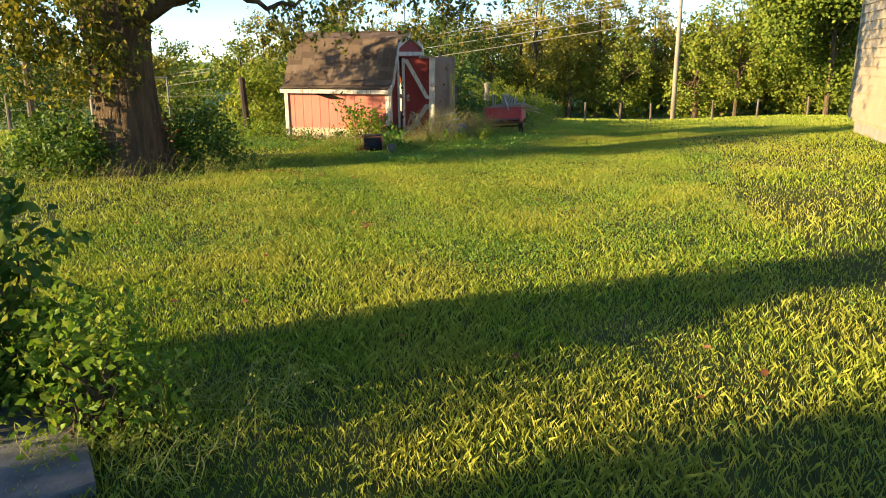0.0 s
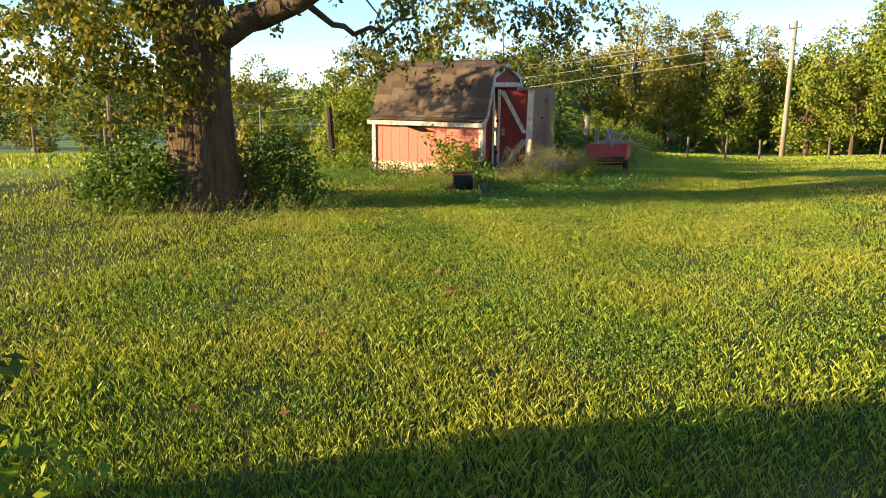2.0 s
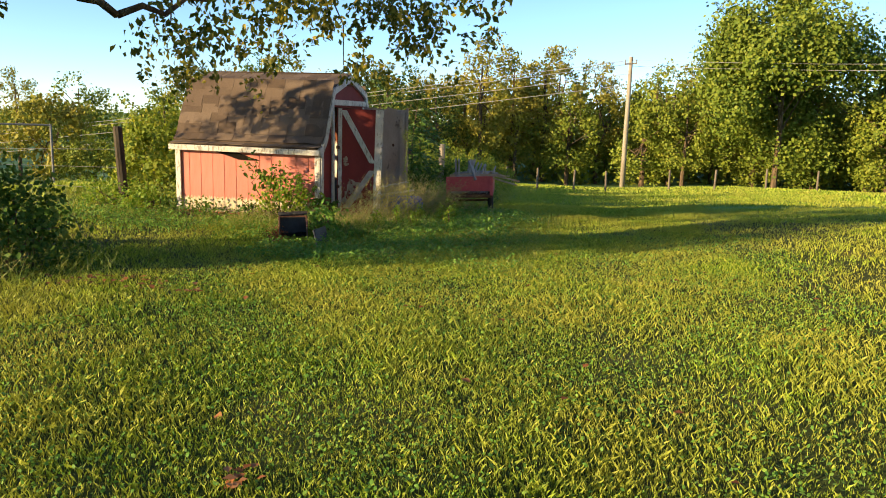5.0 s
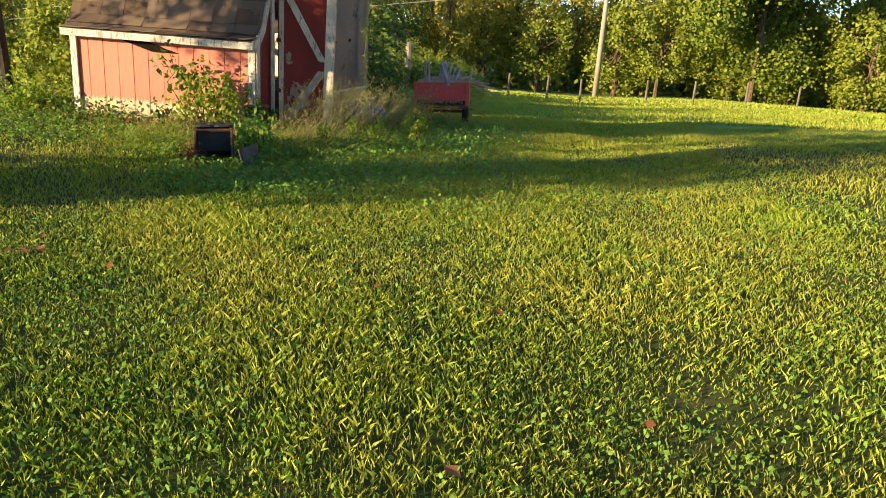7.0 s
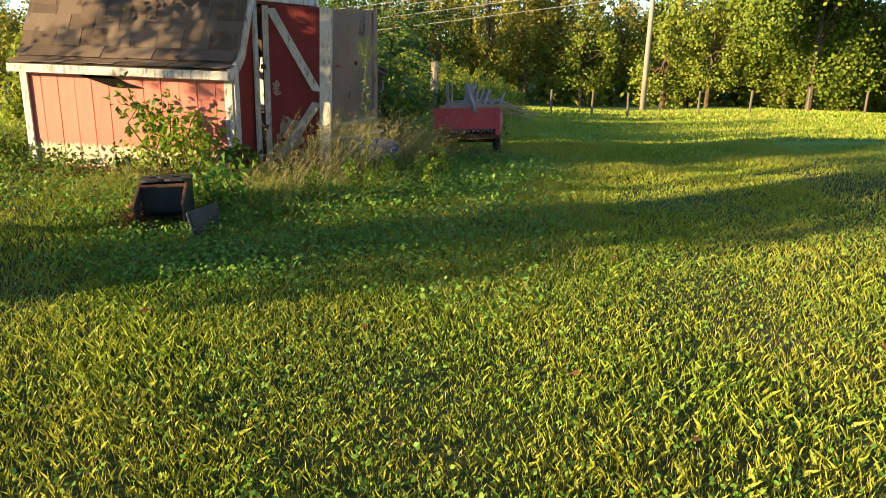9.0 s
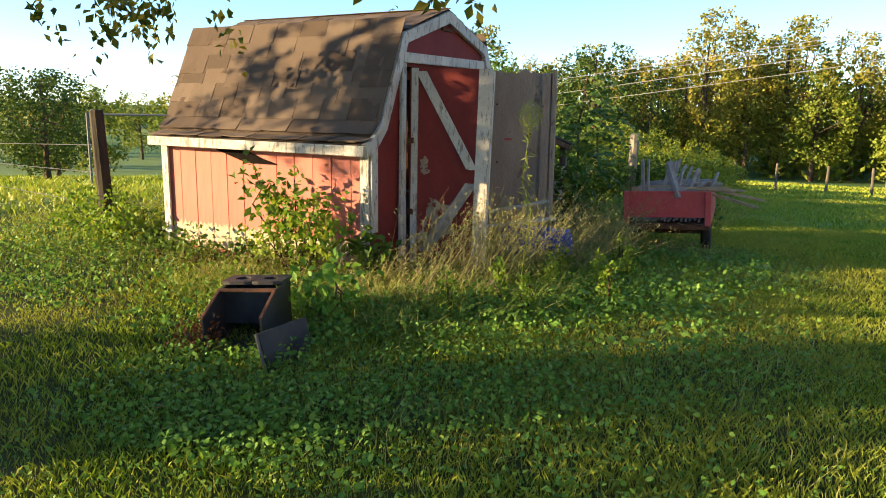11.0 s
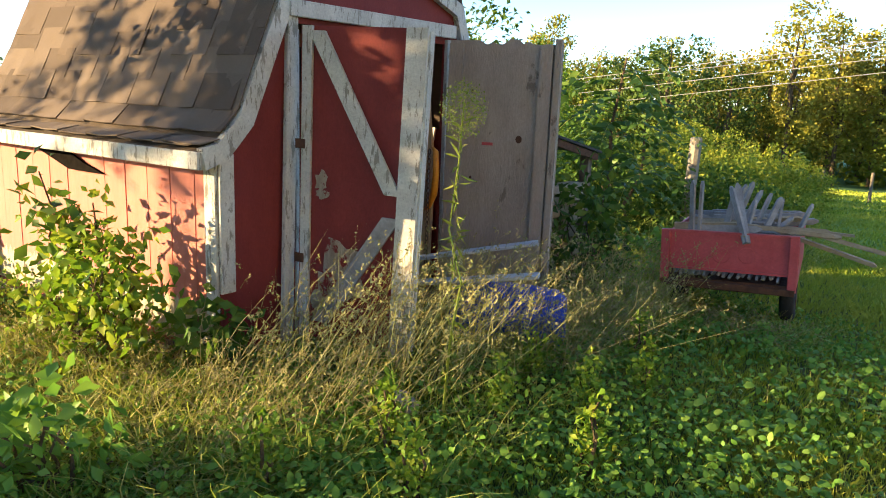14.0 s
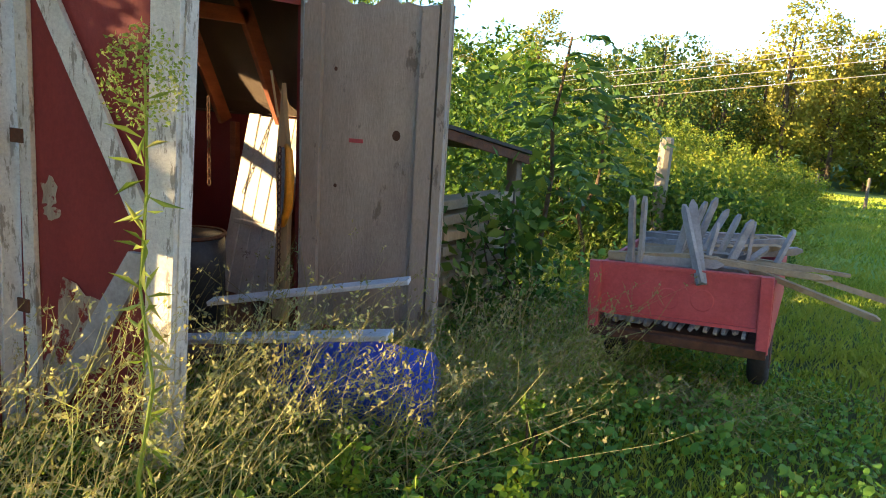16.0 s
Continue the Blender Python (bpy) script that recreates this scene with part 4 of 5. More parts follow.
utility_pole(5.69, 48, 6.75)
utility_pole(-47, 43, -0.2)
lines = thing("power_lines", "pale overhead power lines sagging between poles", "power line")
for dz, dy in ((6.5, 0.0), (6.25, 0.4), (5.5, -0.2), (4.7, 0.1)):
    a, b = Vector((5.69, 48 + dy, dz)), Vector((-47, 43 + dy, dz - 7.0))
    pts = [a.lerp(b, s) - Vector((0, 0, 1.0 * s * (1 - s))) for s in np.linspace(0, 1, 15)]
    part("wire", Mesher().tube(pts, [0.02] * 15, 4), M_WIRE, lines)
for dz, dy in ((6.5, 0.0), (6.1, 0.4)):
    a, b = Vector((5.69, 48 + dy, dz)), Vector((70, 40 + dy, dz + 2))
    pts = [a.lerp(b, s) - Vector((0, 0, 4.0 * s * (1 - s))) for s in np.linspace(0, 1, 11)]
    part("wire", Mesher().tube(pts, [0.016] * 11, 4), M_WIRE, lines)

frame_pipe = thing("pipe_frame", "grey metal pipe frame standing in the pasture", "pipe frame")
for x, y in ((-13.6, 7.1), (-11.9, 8.4)):
    part("upright", Mesher().tube([(x, y, gz(x, y) - 0.1), (x, y, gz(x, y) + 1.85)], [0.035, 0.035], 8), M_STEEL, frame_pipe)
part("top_rail", Mesher().tube([(-13.6, 7.1, gz(-13.6, 7.1) + 1.82), (-11.9, 8.4, gz(-11.9, 8.4) + 1.82)], [0.03, 0.03], 8), M_STEEL, frame_pipe)

# ---- houses ----
house = thing("house", "cream clapboard house on a stone foundation", "house")
HX, HY = 9.10, 2.2
part("wall", Mesher().box((HX + 4, HY - 4.5, 2.7), (7.9, 8.9, 4.7)), M_SIDING, house)
part("foundation", Mesher().box((HX + 4, HY - 4.5, 0.15), (7.8, 8.8, 0.9)), M_STONE, house)
sid = Mesher()
for i in range(28):
    z = 0.42 + i * 0.165
    part("clapboard", Mesher().prism([(HX + 0.05, HY, z), (HX + 0.05, HY - 9, z), (HX + 0.01, HY - 9, z), (HX + 0.01, HY, z)], (0.028, 0, 0.17)), M_SIDING, house)
part("corner_board", Mesher().beam((HX + 0.03, HY + 0.02, 0.40), (HX + 0.03, HY + 0.02, 5.05), 0.12, 0.06, (1, 0, 0)), M_SIDING, house)
part("roof", Mesher().prism([(HX - 0.4, HY + 0.4, 5.05), (HX + 4, HY + 0.4, 7.6), (HX + 8.4, HY + 0.4, 5.05)], (0, -9.8, 0)), M_ROOFD, house)
# plain unseen block with a roof, added to throw shade over the first lawn
shade_home = thing("dwelling", "unseen plain house added behind the start to shade the lawn", "house")
part("wall", Mesher().box((1.2, -21.8, 1.9), (5.6, 7.0, 4.2)), M_SIDING, shade_home)
part("roof", Mesher().prism([(-1.6, -25.3, 4.0), (1.2, -25.3, 5.6), (4.0, -25.3, 4.0)], (0, 7.0, 0)), M_ROOFD, shade_home)
slab = thing("concrete_slab", "stained grey concrete slab edged with dry grass", "slab")
part("slab", Mesher().prism([(3.75, -12.70, 0.06), (3.05, -12.05, 0.06), (1.6, -13.2, 0.06), (2.6, -14.4, 0.06)], (0, 0, -0.15)), M_SLAB, slab)

# ---- the large tree by the lawn ----
def big_tree():
    rng = np.random.default_rng(11)
    t = thing("tree", "large old tree with rough bark and yellowing leaves", "tree")
    ms = Mesher()
    base = np.array([-2.10, -5.38])
    g = gz(*base)
    n = 44
    verts, rows = [], [(-0.15, 0.50), (0.1, 0.42), (0.45, 0.36), (1.0, 0.335), (1.6, 0.33), (2.05, 0.36), (2.4, 0.40), (2.8, 0.34), (3.4, 0.30), (4.5, 0.27), (6.5, 0.2), (9.0, 0.1)]
    for z, r in rows:
        for k in range(n):
            a = 2 * math.pi * k / n
            rr = r * 1.26 * (1 + 0.07 * math.sin(3 * a + z) + 0.05 * math.sin(5 * a - z * 1.3) + 0.035 * (1 if k % 2 else -1))
            verts.append((base[0] + rr * math.cos(a) - 0.03 * z, base[1] + rr * math.sin(a) + 0.01 * z, g + z))
    faces = [(i * n + k, i * n + (k + 1) % n, (i + 1) * n + (k + 1) % n, (i + 1) * n + k) for i in range(len(rows) - 1) for k in range(n)]
    ms.add(verts, faces)
    part("trunk", ms, M_BARK, t, "thick rough-barked trunk", True)
    c = (base[0] - 0.05, base[1], g + 2.15)
    spec = [(c, (-0.05, -5.45, 2.85), 0.22, 0.17), ((-0.05, -5.45, 2.85), (1.4, -4.4, 3.9), 0.17, 0.11), ((1.4, -4.4, 3.9), (3.2, -2.2, 4.6), 0.11, 0.05),
            ((-0.4, -5.45, 2.68), (-0.1, -4.6, 2.30), 0.05, 0.035), ((-0.1, -4.6, 2.30), (0.4, -3.6, 2.62), 0.035, 0.015),
            (c, (-2.6, -6.6, 3.1), 0.16, 0.10), ((-2.6, -6.6, 3.1), (-4.8, -7.0, 3.6), 0.10, 0.04), ((-1.5, -5.8, 3.0), (-2.2, -3.4, 4.4), 0.14, 0.06),
            ((-2.2, -3.4, 4.4), (-1.5, -0.8, 5.0), 0.06, 0.02), ((-1.6, -5.7, 3.6), (-3.6, -4.6, 5.2), 0.12, 0.04), ((1.4, -4.4, 3.9), (1.1, -1.8, 4.4), 0.07, 0.02),
            ((-1.7, -5.7, 5.0), (0.6, -7.2, 7.0), 0.1, 0.03), ((-1.7, -5.7, 6.0), (-3.2, -6.8, 8.0), 0.08, 0.03), ((-2.6, -6.6, 3.1), (-3.5, -6.0, 2.3), 0.035, 0.012),
            ((-3.0, -4.9, 4.6), (-4.6, -3.8, 3.4), 0.05, 0.03), ((-4.6, -3.8, 3.4), (-5.2, -3.9, 2.4), 0.03, 0.01),
            ((1.1, -1.8, 4.4), (0.8, -1.2, 2.15), 0.02, 0.006), ((-2.2, -3.4, 4.4), (-1.5, -0.8, 2.1), 0.025, 0.006), ((-3.0, -4.9, 4.6), (-6.3, -4.3, 3.3), 0.06, 0.045), ((-6.3, -4.3, 3.3), (-6.7, -4.6, 2.5), 0.045, 0.02)]
    for i, (a, b, r0, r1) in enumerate(spec):
        if math.hypot(a[0] + 1.7, a[1] + 5.6) < 0.5 and a is not c:
            a = (a[0] - 0.3, a[1] + 0.3, a[2])
        lm = Mesher()
        limb(lm, a, b, r0, r1, rng)
        part("limb", lm, M_BARK, t, "", True)
    # hanging sprays: centre, spread, number of sprigs
    # sprays near x = -6 are added to shade roof, door and lawn
    sprays = [((1.3, -1.8, 2.85), (0.55, 0.6, 0.2), 40), ((2.1, -1.5, 2.75), (0.3, 0.5, 0.2), 22), ((0.5, -2.2, 3.0), (0.5, 0.6, 0.2), 16),
              ((2.6, -3.2, 3.0), (0.35, 0.5, 0.25), 8), ((0.1, -3.6, 2.75), (0.6, 0.5, 0.2), 22), ((-0.7, -1.8, 2.45), (0.45, 0.35, 0.08), 14),
              ((-0.9, -0.9, 2.6), (0.5, 0.3, 0.12), 5), ((0.2, -4.7, 3.5), (1.2, 0.9, 0.35), 24), ((1.9, -3.4, 4.2), (1.4, 1.2, 0.5), 34),
              ((-2.6, -6.4, 2.3), (0.6, 0.4, 0.45), 90), ((-3.7, -6.3, 2.2), (0.8, 0.6, 0.5), 110), ((-2.2, -6.1, 1.8), (0.3, 0.3, 0.35), 26), ((-1.75, -5.95, 2.3), (0.35, 0.12, 0.45), 22),
              ((0.8, -1.2, 2.14), (0.35, 0.3, 0.07), 9), ((-1.5, -0.8, 2.05), (0.35, 0.25, 0.07), 10), ((-5.0, -4.6, 2.6), (0.8, 0.7, 0.5), 16), ((-6.3, -4.5, 3.05), (0.5, 0.4, 0.22), 20), ((-5.7, -3.7, 2.75), (0.3, 0.3, 0.15), 9), ((-5.6, -4.45, 3.1), (0.25, 0.22, 0.25), 34), ((-3.2, -4.4, 3.2), (1.0, 0.8, 0.5), 20), ((-4.1, -4.7, 2.9), (0.9, 0.5, 0.4), 70), ((-6.6, -6.2, 3.4), (1.0, 0.9, 0.5), 50)]
    pos = []
    for c, s, k in sprays:
        cc = np.array(c) + rng.normal(size=(k, 3)) * np.array(s)
        for p in cc:
            m = 26
            drop = rng.uniform(0, 1, (m, 1))
            way = rng.normal(size=3) * 0.16
            pos.append(p + drop * (way + np.array([0, 0, -0.22])) + rng.normal(size=(m, 3)) * 0.055)
    pos = np.concatenate(pos)
    low = leaves(pos, 0.088, rng, 0.9, 0, 0.30)
    cl = rng.normal(size=(420, 3))
    cl = unit(cl) * rng.uniform(0.55, 1.0, (420, 1)) * np.array([4.2, 4.0, 3.2]) + np.array([-1.4, -5.4, 7.0])
    cl = cl[cl[:, 2] > 4.2]
    high = leaves(crown_points(cl, 26, 0.32, rng), 0.15, rng, 0.5)
    v, f = join(low, high)
    part("crown", tri_mesh("crown", v, f, M_TREEA), M_TREEA, t, "hanging sprays of yellow-green leaves")
    return t


big_tree()


def shrub(name, label, centre, radii, clusters, per, size, mat, seed, stems=12, category="shrub", down=0.2, spread=0.10):
    """A bushy plant: thin stems rising from its foot, leaves in clumps round their ends."""
    rng = np.random.default_rng(seed)
    t = thing(name, label, category)
    cx, cy = centre
    g = gz(cx, cy)
    d = unit(rng.normal(size=(clusters, 3))) * rng.uniform(0.35, 1.05, (clusters, 1)) ** 0.6
    d[:, 2] = np.abs(d[:, 2])
    pts = d * np.array(radii) + np.array([cx, cy, g + 0.08])
    pts[:, 2] = np.maximum(pts[:, 2], ground_z(pts[:, 0], pts[:, 1]) + 0.05)
    for i in range(stems):
        sm = Mesher()
        p = pts[rng.integers(clusters)]
        b = np.array([cx + rng.normal() * radii[0] * 0.25, cy + rng.normal() * radii[1] * 0.25, 0])
        b[2] = gz(b[0], b[1]) - 0.02
        limb(sm, b, p, 0.011, 0.004, rng, 0.08, 5, 5)
        part("stem", sm, M_BARK, t)
    lp = crown_points(pts, per, spread, rng)
    v, f = leaves(lp, size, rng, down, out=(lp - np.array([cx, cy, g + radii[2] * 0.3])) if radii[2] > 1.0 and clusters > 90 else None)
    part("foliage", tri_mesh("foliage", v, f, mat), mat, t)
    return t


shrub("shrub", "dense leafy shrub round the foot of the tree", (-2.95, -5.92), (0.92, 0.55, 0.92), 170, 22, 0.075, M_SHRUB, 21, 20)
shrub("shrub", "leafy shrub crowding the tree trunk", (-2.28, -5.72), (0.42, 0.28, 0.68), 60, 20, 0.07, M_SHRUB, 22, 16)
shrub("shrub", "green bush beside the old tree", (-1.50, -4.60), (0.75, 0.55, 0.95), 130, 22, 0.07, M_SHRUB, 23, 16)
shrub("shrub", "low dark green bush under the tree", (-2.7, -4.5), (0.9, 0.6, 0.7), 100, 20, 0.075, M_SHRUB, 24, 12)
shrub("shrub", "reddish twiggy brush against the tree trunk", (-1.72, -5.22), (0.28, 0.24, 0.92), 34, 10, 0.05, M_REDDISH, 25, 34)
shrub("shrub", "tall dark leafy shrub beside the concrete slab", (2.36, -12.56), (0.50, 0.42, 1.38), 230, 34, 0.075, M_SHRUB, 26, 18)
shrub("shrub", "shrub spray hanging over the lawn edge", (2.84, -12.30), (0.40, 0.22, 1.15), 60, 18, 0.075, M_SHRUB, 27, 10)
# two unseen shrubs added to close the sunny gap on the first lawn
shrub("shrub", "unseen shrub added behind the start to shade the lawn", (-1.50, -17.15), (0.5, 0.5, 1.65), 150, 40, 0.10, M_SHRUB, 41, 10)
shrub("shrub", "unseen shrub added behind the start to shade the lawn", (-1.00, -17.75), (0.5, 0.5, 2.0), 150, 40, 0.10, M_SHRUB, 42, 10)
shrub("weed", "sunlit yellow-green weed by the slab", (3.42, -12.32), (0.34, 0.30, 0.60), 110, 15, 0.045, M_WEEDL, 28, 26, "weed", 0.1, 0.06)
shrub("weed", "leafy weed growing against the siding", (-0.42, -0.46), (0.46, 0.18, 0.80), 74, 15, 0.066, M_WEEDL, 29, 14, "weed", 0.5, 0.08)
shrub("weed", "tall dark-leaved pokeweed by the shed wall", (-0.80, -0.38), (0.45, 0.12, 0.98), 22, 8, 0.085, M_SHRUB, 30, 12, "weed", 0.6, 0.07)
shrub("weed", "nettle clump at the shed corner", (-2.95, -0.1), (0.42, 0.35, 0.34), 60, 16, 0.06, M_WEEDL, 31, 20, "weed")
shrub("weed", "nettle clump at the fence post", (-3.8, 0.15), (0.55, 0.4, 0.42), 60, 16, 0.06, M_WEEDL, 32, 20, "weed")
shrub("weed", "brambles along the foot of the siding", (-1.9, -0.40), (0.7, 0.25, 0.13), 34, 12, 0.055, M_SHRUB, 33, 14, "weed")
shrub("weed", "leafy plant at the rotted corner board", (0.12, -0.15), (0.22, 0.2, 0.32), 20, 10, 0.09, M_SHRUB, 34, 10, "weed")
shrub("weed", "dead brown root clump beside the stove", (0.25, -2.10), (0.10, 0.10, 0.08), 20, 14, 0.03, M_REDDISH, 161, 14, "weed", 0.2, 0.04)
shrub("weed", "green weeds beside the stove", (0.55, -1.25), (0.25, 0.3, 0.22), 26, 11, 0.075, M_CLOVER, 35, 10, "weed")
for k, (x, y) in enumerate([(1.5, 0.3), (1.78, 0.62), (1.3, -0.25), (1.9, 1.0), (1.62, -0.5), (2.0, 0.15), (1.4, 0.8), (1.15, -0.75), (1.72, 1.4)]):
    shrub("weed", "young upright yellow-green weed shoot", (x, y), (0.05, 0.05, 0.24 + 0.03 * (k % 3)), 16, 10, 0.036, M_WEEDL, 140 + k, 3, "weed", -0.2, 0.022)


def frond_sapling(x, y, h, fronds, seed, label):
    """A young tree with long feathered leaves arching from a thin stem."""
    rng = np.random.default_rng(seed)
    t = thing("sapling", label, "sapling")
    g = gz(x, y)
    ms = Mesher()
    stem = limb(ms, (x - 0.12, y, g - 0.05), (x + 0.06, y, g + h), 0.026, 0.010, rng, 0.02, 7, 7)
    part("stem", ms, M_BARK, t)
    leaflets, ribs = [], Mesher()
    for i in range(fronds):
        s = 0.42 + 0.58 * (i + 0.5) / fronds
        a = np.array(stem[0]) + (np.array(stem[-1]) - np.array(stem[0])) * s
        ang = i * 2.4 + rng.uniform(-0.3, 0.3)
        L = rng.uniform(0.45, 0.75) * (1.15 - 0.35 * s)
        out = np.array([math.cos(ang), math.sin(ang), 0.0])
        k = np.linspace(0.0, 1.0, 13)[:, None]
        rib = a + out * L * k + np.array([0, 0, 1.0]) * L * (0.55 * k - 0.95 * k * k)
        side = np.array([-out[1], out[0], 0.0])
        base = np.repeat(rib[2:], 2, axis=0)
        sg = np.tile([1.0, -1.0], len(rib) - 2)[:, None]
        v, f = round_leaves(base, 0.125, rng, 0.32, 0.2, 0.18, side * sg + out * 0.45)
        leaflets.append((v, f))
        ribs.tube([tuple(p) for p in rib[::3]], [0.005, 0.004, 0.003, 0.002, 0.0015], 4)
    part("ribs", ribs, M_TALL, t)
    v, f = join(*leaflets)
    part("foliage", tri_mesh("foliage", v, f, M_FROND), M_FROND, t, "drooping feathered leaves")
    return t


M_FROND = leaf_material("sapling_leaflets", (0.04, 0.095, 0.02), (0.075, 0.15, 0.03), (0.13, 0.21, 0.045), 0.35, 0.45)
frond_sapling(0.32, 4.35, 2.05, 22, 36, "green sapling with long feathered leaves behind the lean-to")
frond_sapling(0.05, 5.9, 1.75, 16, 37, "smaller feathery sapling in the rough strip")
# seven bushes, mostly hidden by the shed, added to shade the far lawn
shrub("bush", "dark bush added behind the lean-to to shade the lawn", (-1.5, 4.7), (1.1, 0.8, 2.6), 150, 36, 0.07, M_SHRUB, 151, 10)
shrub("bush", "dark bush added behind the sapling to shade the lawn", (-0.8, 6.7), (0.8, 0.8, 1.8), 120, 36, 0.075, M_SHRUB, 157, 10)
shrub("bush", "dark bush added behind the shed to shade the lawn", (-2.6, 5.9), (0.9, 0.9, 2.5), 130, 34, 0.08, M_SHRUB, 155, 10)
shrub("bush", "tall bush added behind the shed to shade the lawn", (-5.2, 8.6), (1.4, 1.4, 3.7), 170, 36, 0.10, M_SHRUB, 156, 10)
shrub("bush", "overgrown bush added behind the shed to shade the far lawn", (-3.0, 8.2), (1.5, 1.2, 2.7), 150, 36, 0.09, M_SHRUB, 152, 10)
shrub("bush", "overgrown bush added behind the shed to shade the far lawn", (-4.2, 11.4), (1.6, 1.5, 3.1), 160, 36, 0.10, M_WEEDL, 153, 10)
shrub("bush", "overgrown bush added behind the shed to shade the far lawn", (-6.2, 15.2), (2.0, 1.8, 3.5), 170, 36, 0.12, M_SHRUB, 154, 10)
shrub("weed", "vines over the end of the lean-to", (0.62, 3.1), (0.3, 0.5, 1.0), 50, 14, 0.09, M_SHRUB, 38, 12, "weed")
shrub("bush", "yellow-green bush behind the fence post", (-5.9, 4.6), (0.9, 0.9, 2.1), 110, 24, 0.12, M_GOLD, 39, 10)
for i, (x, y, r, h) in enumerate([(0.45, 7.2, 1.2, 0.9), (-0.8, 8.8, 1.5, 1.2), (0.0, 11.0, 1.4, 0.95), (-2.0, 12.6, 1.9, 1.5), (-1.1, 15.5, 2.0, 1.3), (-3.2, 17.8, 2.4, 1.9), (-2.0, 21, 2.4, 1.6), (-4.5, 24, 3.0, 2.4), (-2.4, 27, 2.4, 1.5)]):
    shrub("bush", "weedy goldenrod thicket along the fence line", (x, y), (r, r, h), 170, 46, 0.055 + 0.008 * y ** 0.5, M_GOLD if i else M_SHRUB, 60 + i, 14)
for i, (x, y) in enumerate([(-11, 14), (-8, 20), (-14, 22), (-19, 30), (-6.5, 30), (-24, 26)]):
    shrub("bush", "hedgerow bush at the field edge", (x, y), (2.2, 2.0, 2.6), 150, 44, 0.15, M_WOOD2 if i % 2 else M_GOLD, 80 + i, 8)


# ---- woods ----
def wood_tree(seed, h, r, mat, label, trunk_h=0.3, leaf=0.25, clusters=80, per=50, lobes=0):
    rng = np.random.default_rng(seed)
    t = thing("tree", label, "tree", "woodland trees")
    ms = Mesher()
    ms.tube([(0, 0, -0.5), (0.05, 0, h * 0.25), (-0.05, 0.1, h * 0.55), (0, 0, h * 0.85)], [0.26, 0.2, 0.13, 0.04], 8)
    cl = unit(rng.normal(size=(clusters, 3))) * rng.uniform(0.35, 1.0, (clusters, 1)) ** 0.5
    lob = 1 + 0.28 * np.sin(3 * np.arctan2(cl[:, 1], cl[:, 0]) + seed)[:, None] * (np.abs(cl[:, 2:]) < 0.6)
    cz = h * (1 + trunk_h) / 2
    cl = cl * lob * np.array([r, r, h * (1 - trunk_h) / 2]) + np.array([0, 0, cz])
    if lobes:
        # several boughs, each with a mass of leaves of its own
        lc = unit(rng.normal(size=(lobes, 3))) * np.array([r * 0.80, r * 0.80, h * 0.34]) + np.array([0, 0, cz])
        lc[0] = (0, 0, h * 0.86)
        lc = lc[rng.integers(lobes, size=clusters)]
        cl = lc + unit(rng.normal(size=(clusters, 3))) * rng.uniform(0.3, 1.0, (clusters, 1)) * np.array([r * 0.40, r * 0.40, h * 0.15])
        cl[:, 2] = np.maximum(cl[:, 2], h * trunk_h + 0.5)
    for i in range(9):
        p = cl[rng.integers(clusters)]
        limb(ms, (0, 0, rng.uniform(0.25, 0.6) * h), p, 0.08, 0.02, rng, 0.06, 4, 5)
    part("trunk", ms, M_BARK, t)
    lp = crown_points(cl, per, 0.36 * r / 3, rng)
    v, f = leaves(lp, leaf, rng, 0.3, wide=0.44, out=(lp - np.array([0, 0, cz * 0.8])) / r + (lp - np.repeat(cl, per, axis=0)) / (0.34 * r / 3) * 0.6)
    part("crown", tri_mesh("crown", v, f, mat), mat, t)
    return t


protos = [wood_tree(101, 12, 3.2, M_WOOD1, "tall woodland tree with sunlit yellowish crown", 0.12), wood_tree(102, 10.5, 3.4, M_WOOD2, "broad green woodland tree in evening sun", 0.1),
          wood_tree(103, 13, 2.8, M_WOOD1, "slim tall woodland tree lit by low sun", 0.2), wood_tree(104, 8, 3.2, M_WOOD2, "low bushy tree at the wood edge", 0.02), wood_tree(105, 6, 2.8, M_WOOD1, "young olive-green tree at the wood edge", 0.02)]
big = wood_tree(106, 16, 6.2, M_BOUGH, "large spreading green tree at the lawn's end", 0.02, 0.27, 380, 115, 16)
dark = wood_tree(107, 10.5, 3.4, M_WOOD3, "dark green tree standing out before the wood", 0.06)
dark.matrix_basis = pose(-14.0, 50, gz(-14, 50), 0, 0, 20)
copy_thing(dark, pose(-18.5, 53, gz(-18.5, 53), 0, 0, 140) @ Matrix.Diagonal((0.9, 0.9, 0.92, 1)))
copy_thing(dark, pose(-11.0, 55, gz(-11, 55), 0, 0, 250) @ Matrix.Diagonal((0.9, 0.9, 0.85, 1)))
for x, y, k in ((-19.2, 9.5, 0.36), (-21.5, 11.0, 0.40), (-37.5, 15.5, 0.46), (-30.0, 17.0, 0.40)):
    copy_thing(dark, pose(x, y, gz(x, y), 0, 0, x * 37) @ Matrix.Diagonal((k * 1.2, k * 1.2, k, 1)))
big.matrix_basis = pose(17.5, 52, gz(17.5, 52), 0, 0, 40)
rw = random.Random(5)
spots = []
for row, (y, n, dens) in enumerate(((58, 17, 0), (64, 17, 0), (72, 16, 0))):
    for i in range(n):
        x = -36 + i * 4.7 + rw.uniform(-1.4, 1.4) + row * 1.7
        spots.append((x, y + rw.uniform(-2, 2) + max(0, -x) * -0.1, rw.choice([0, 1, 2, 0, 2, 1]) if row else rw.choice([0, 1, 3, 4, 2, 3]), rw.uniform(0.82, 1.12)))
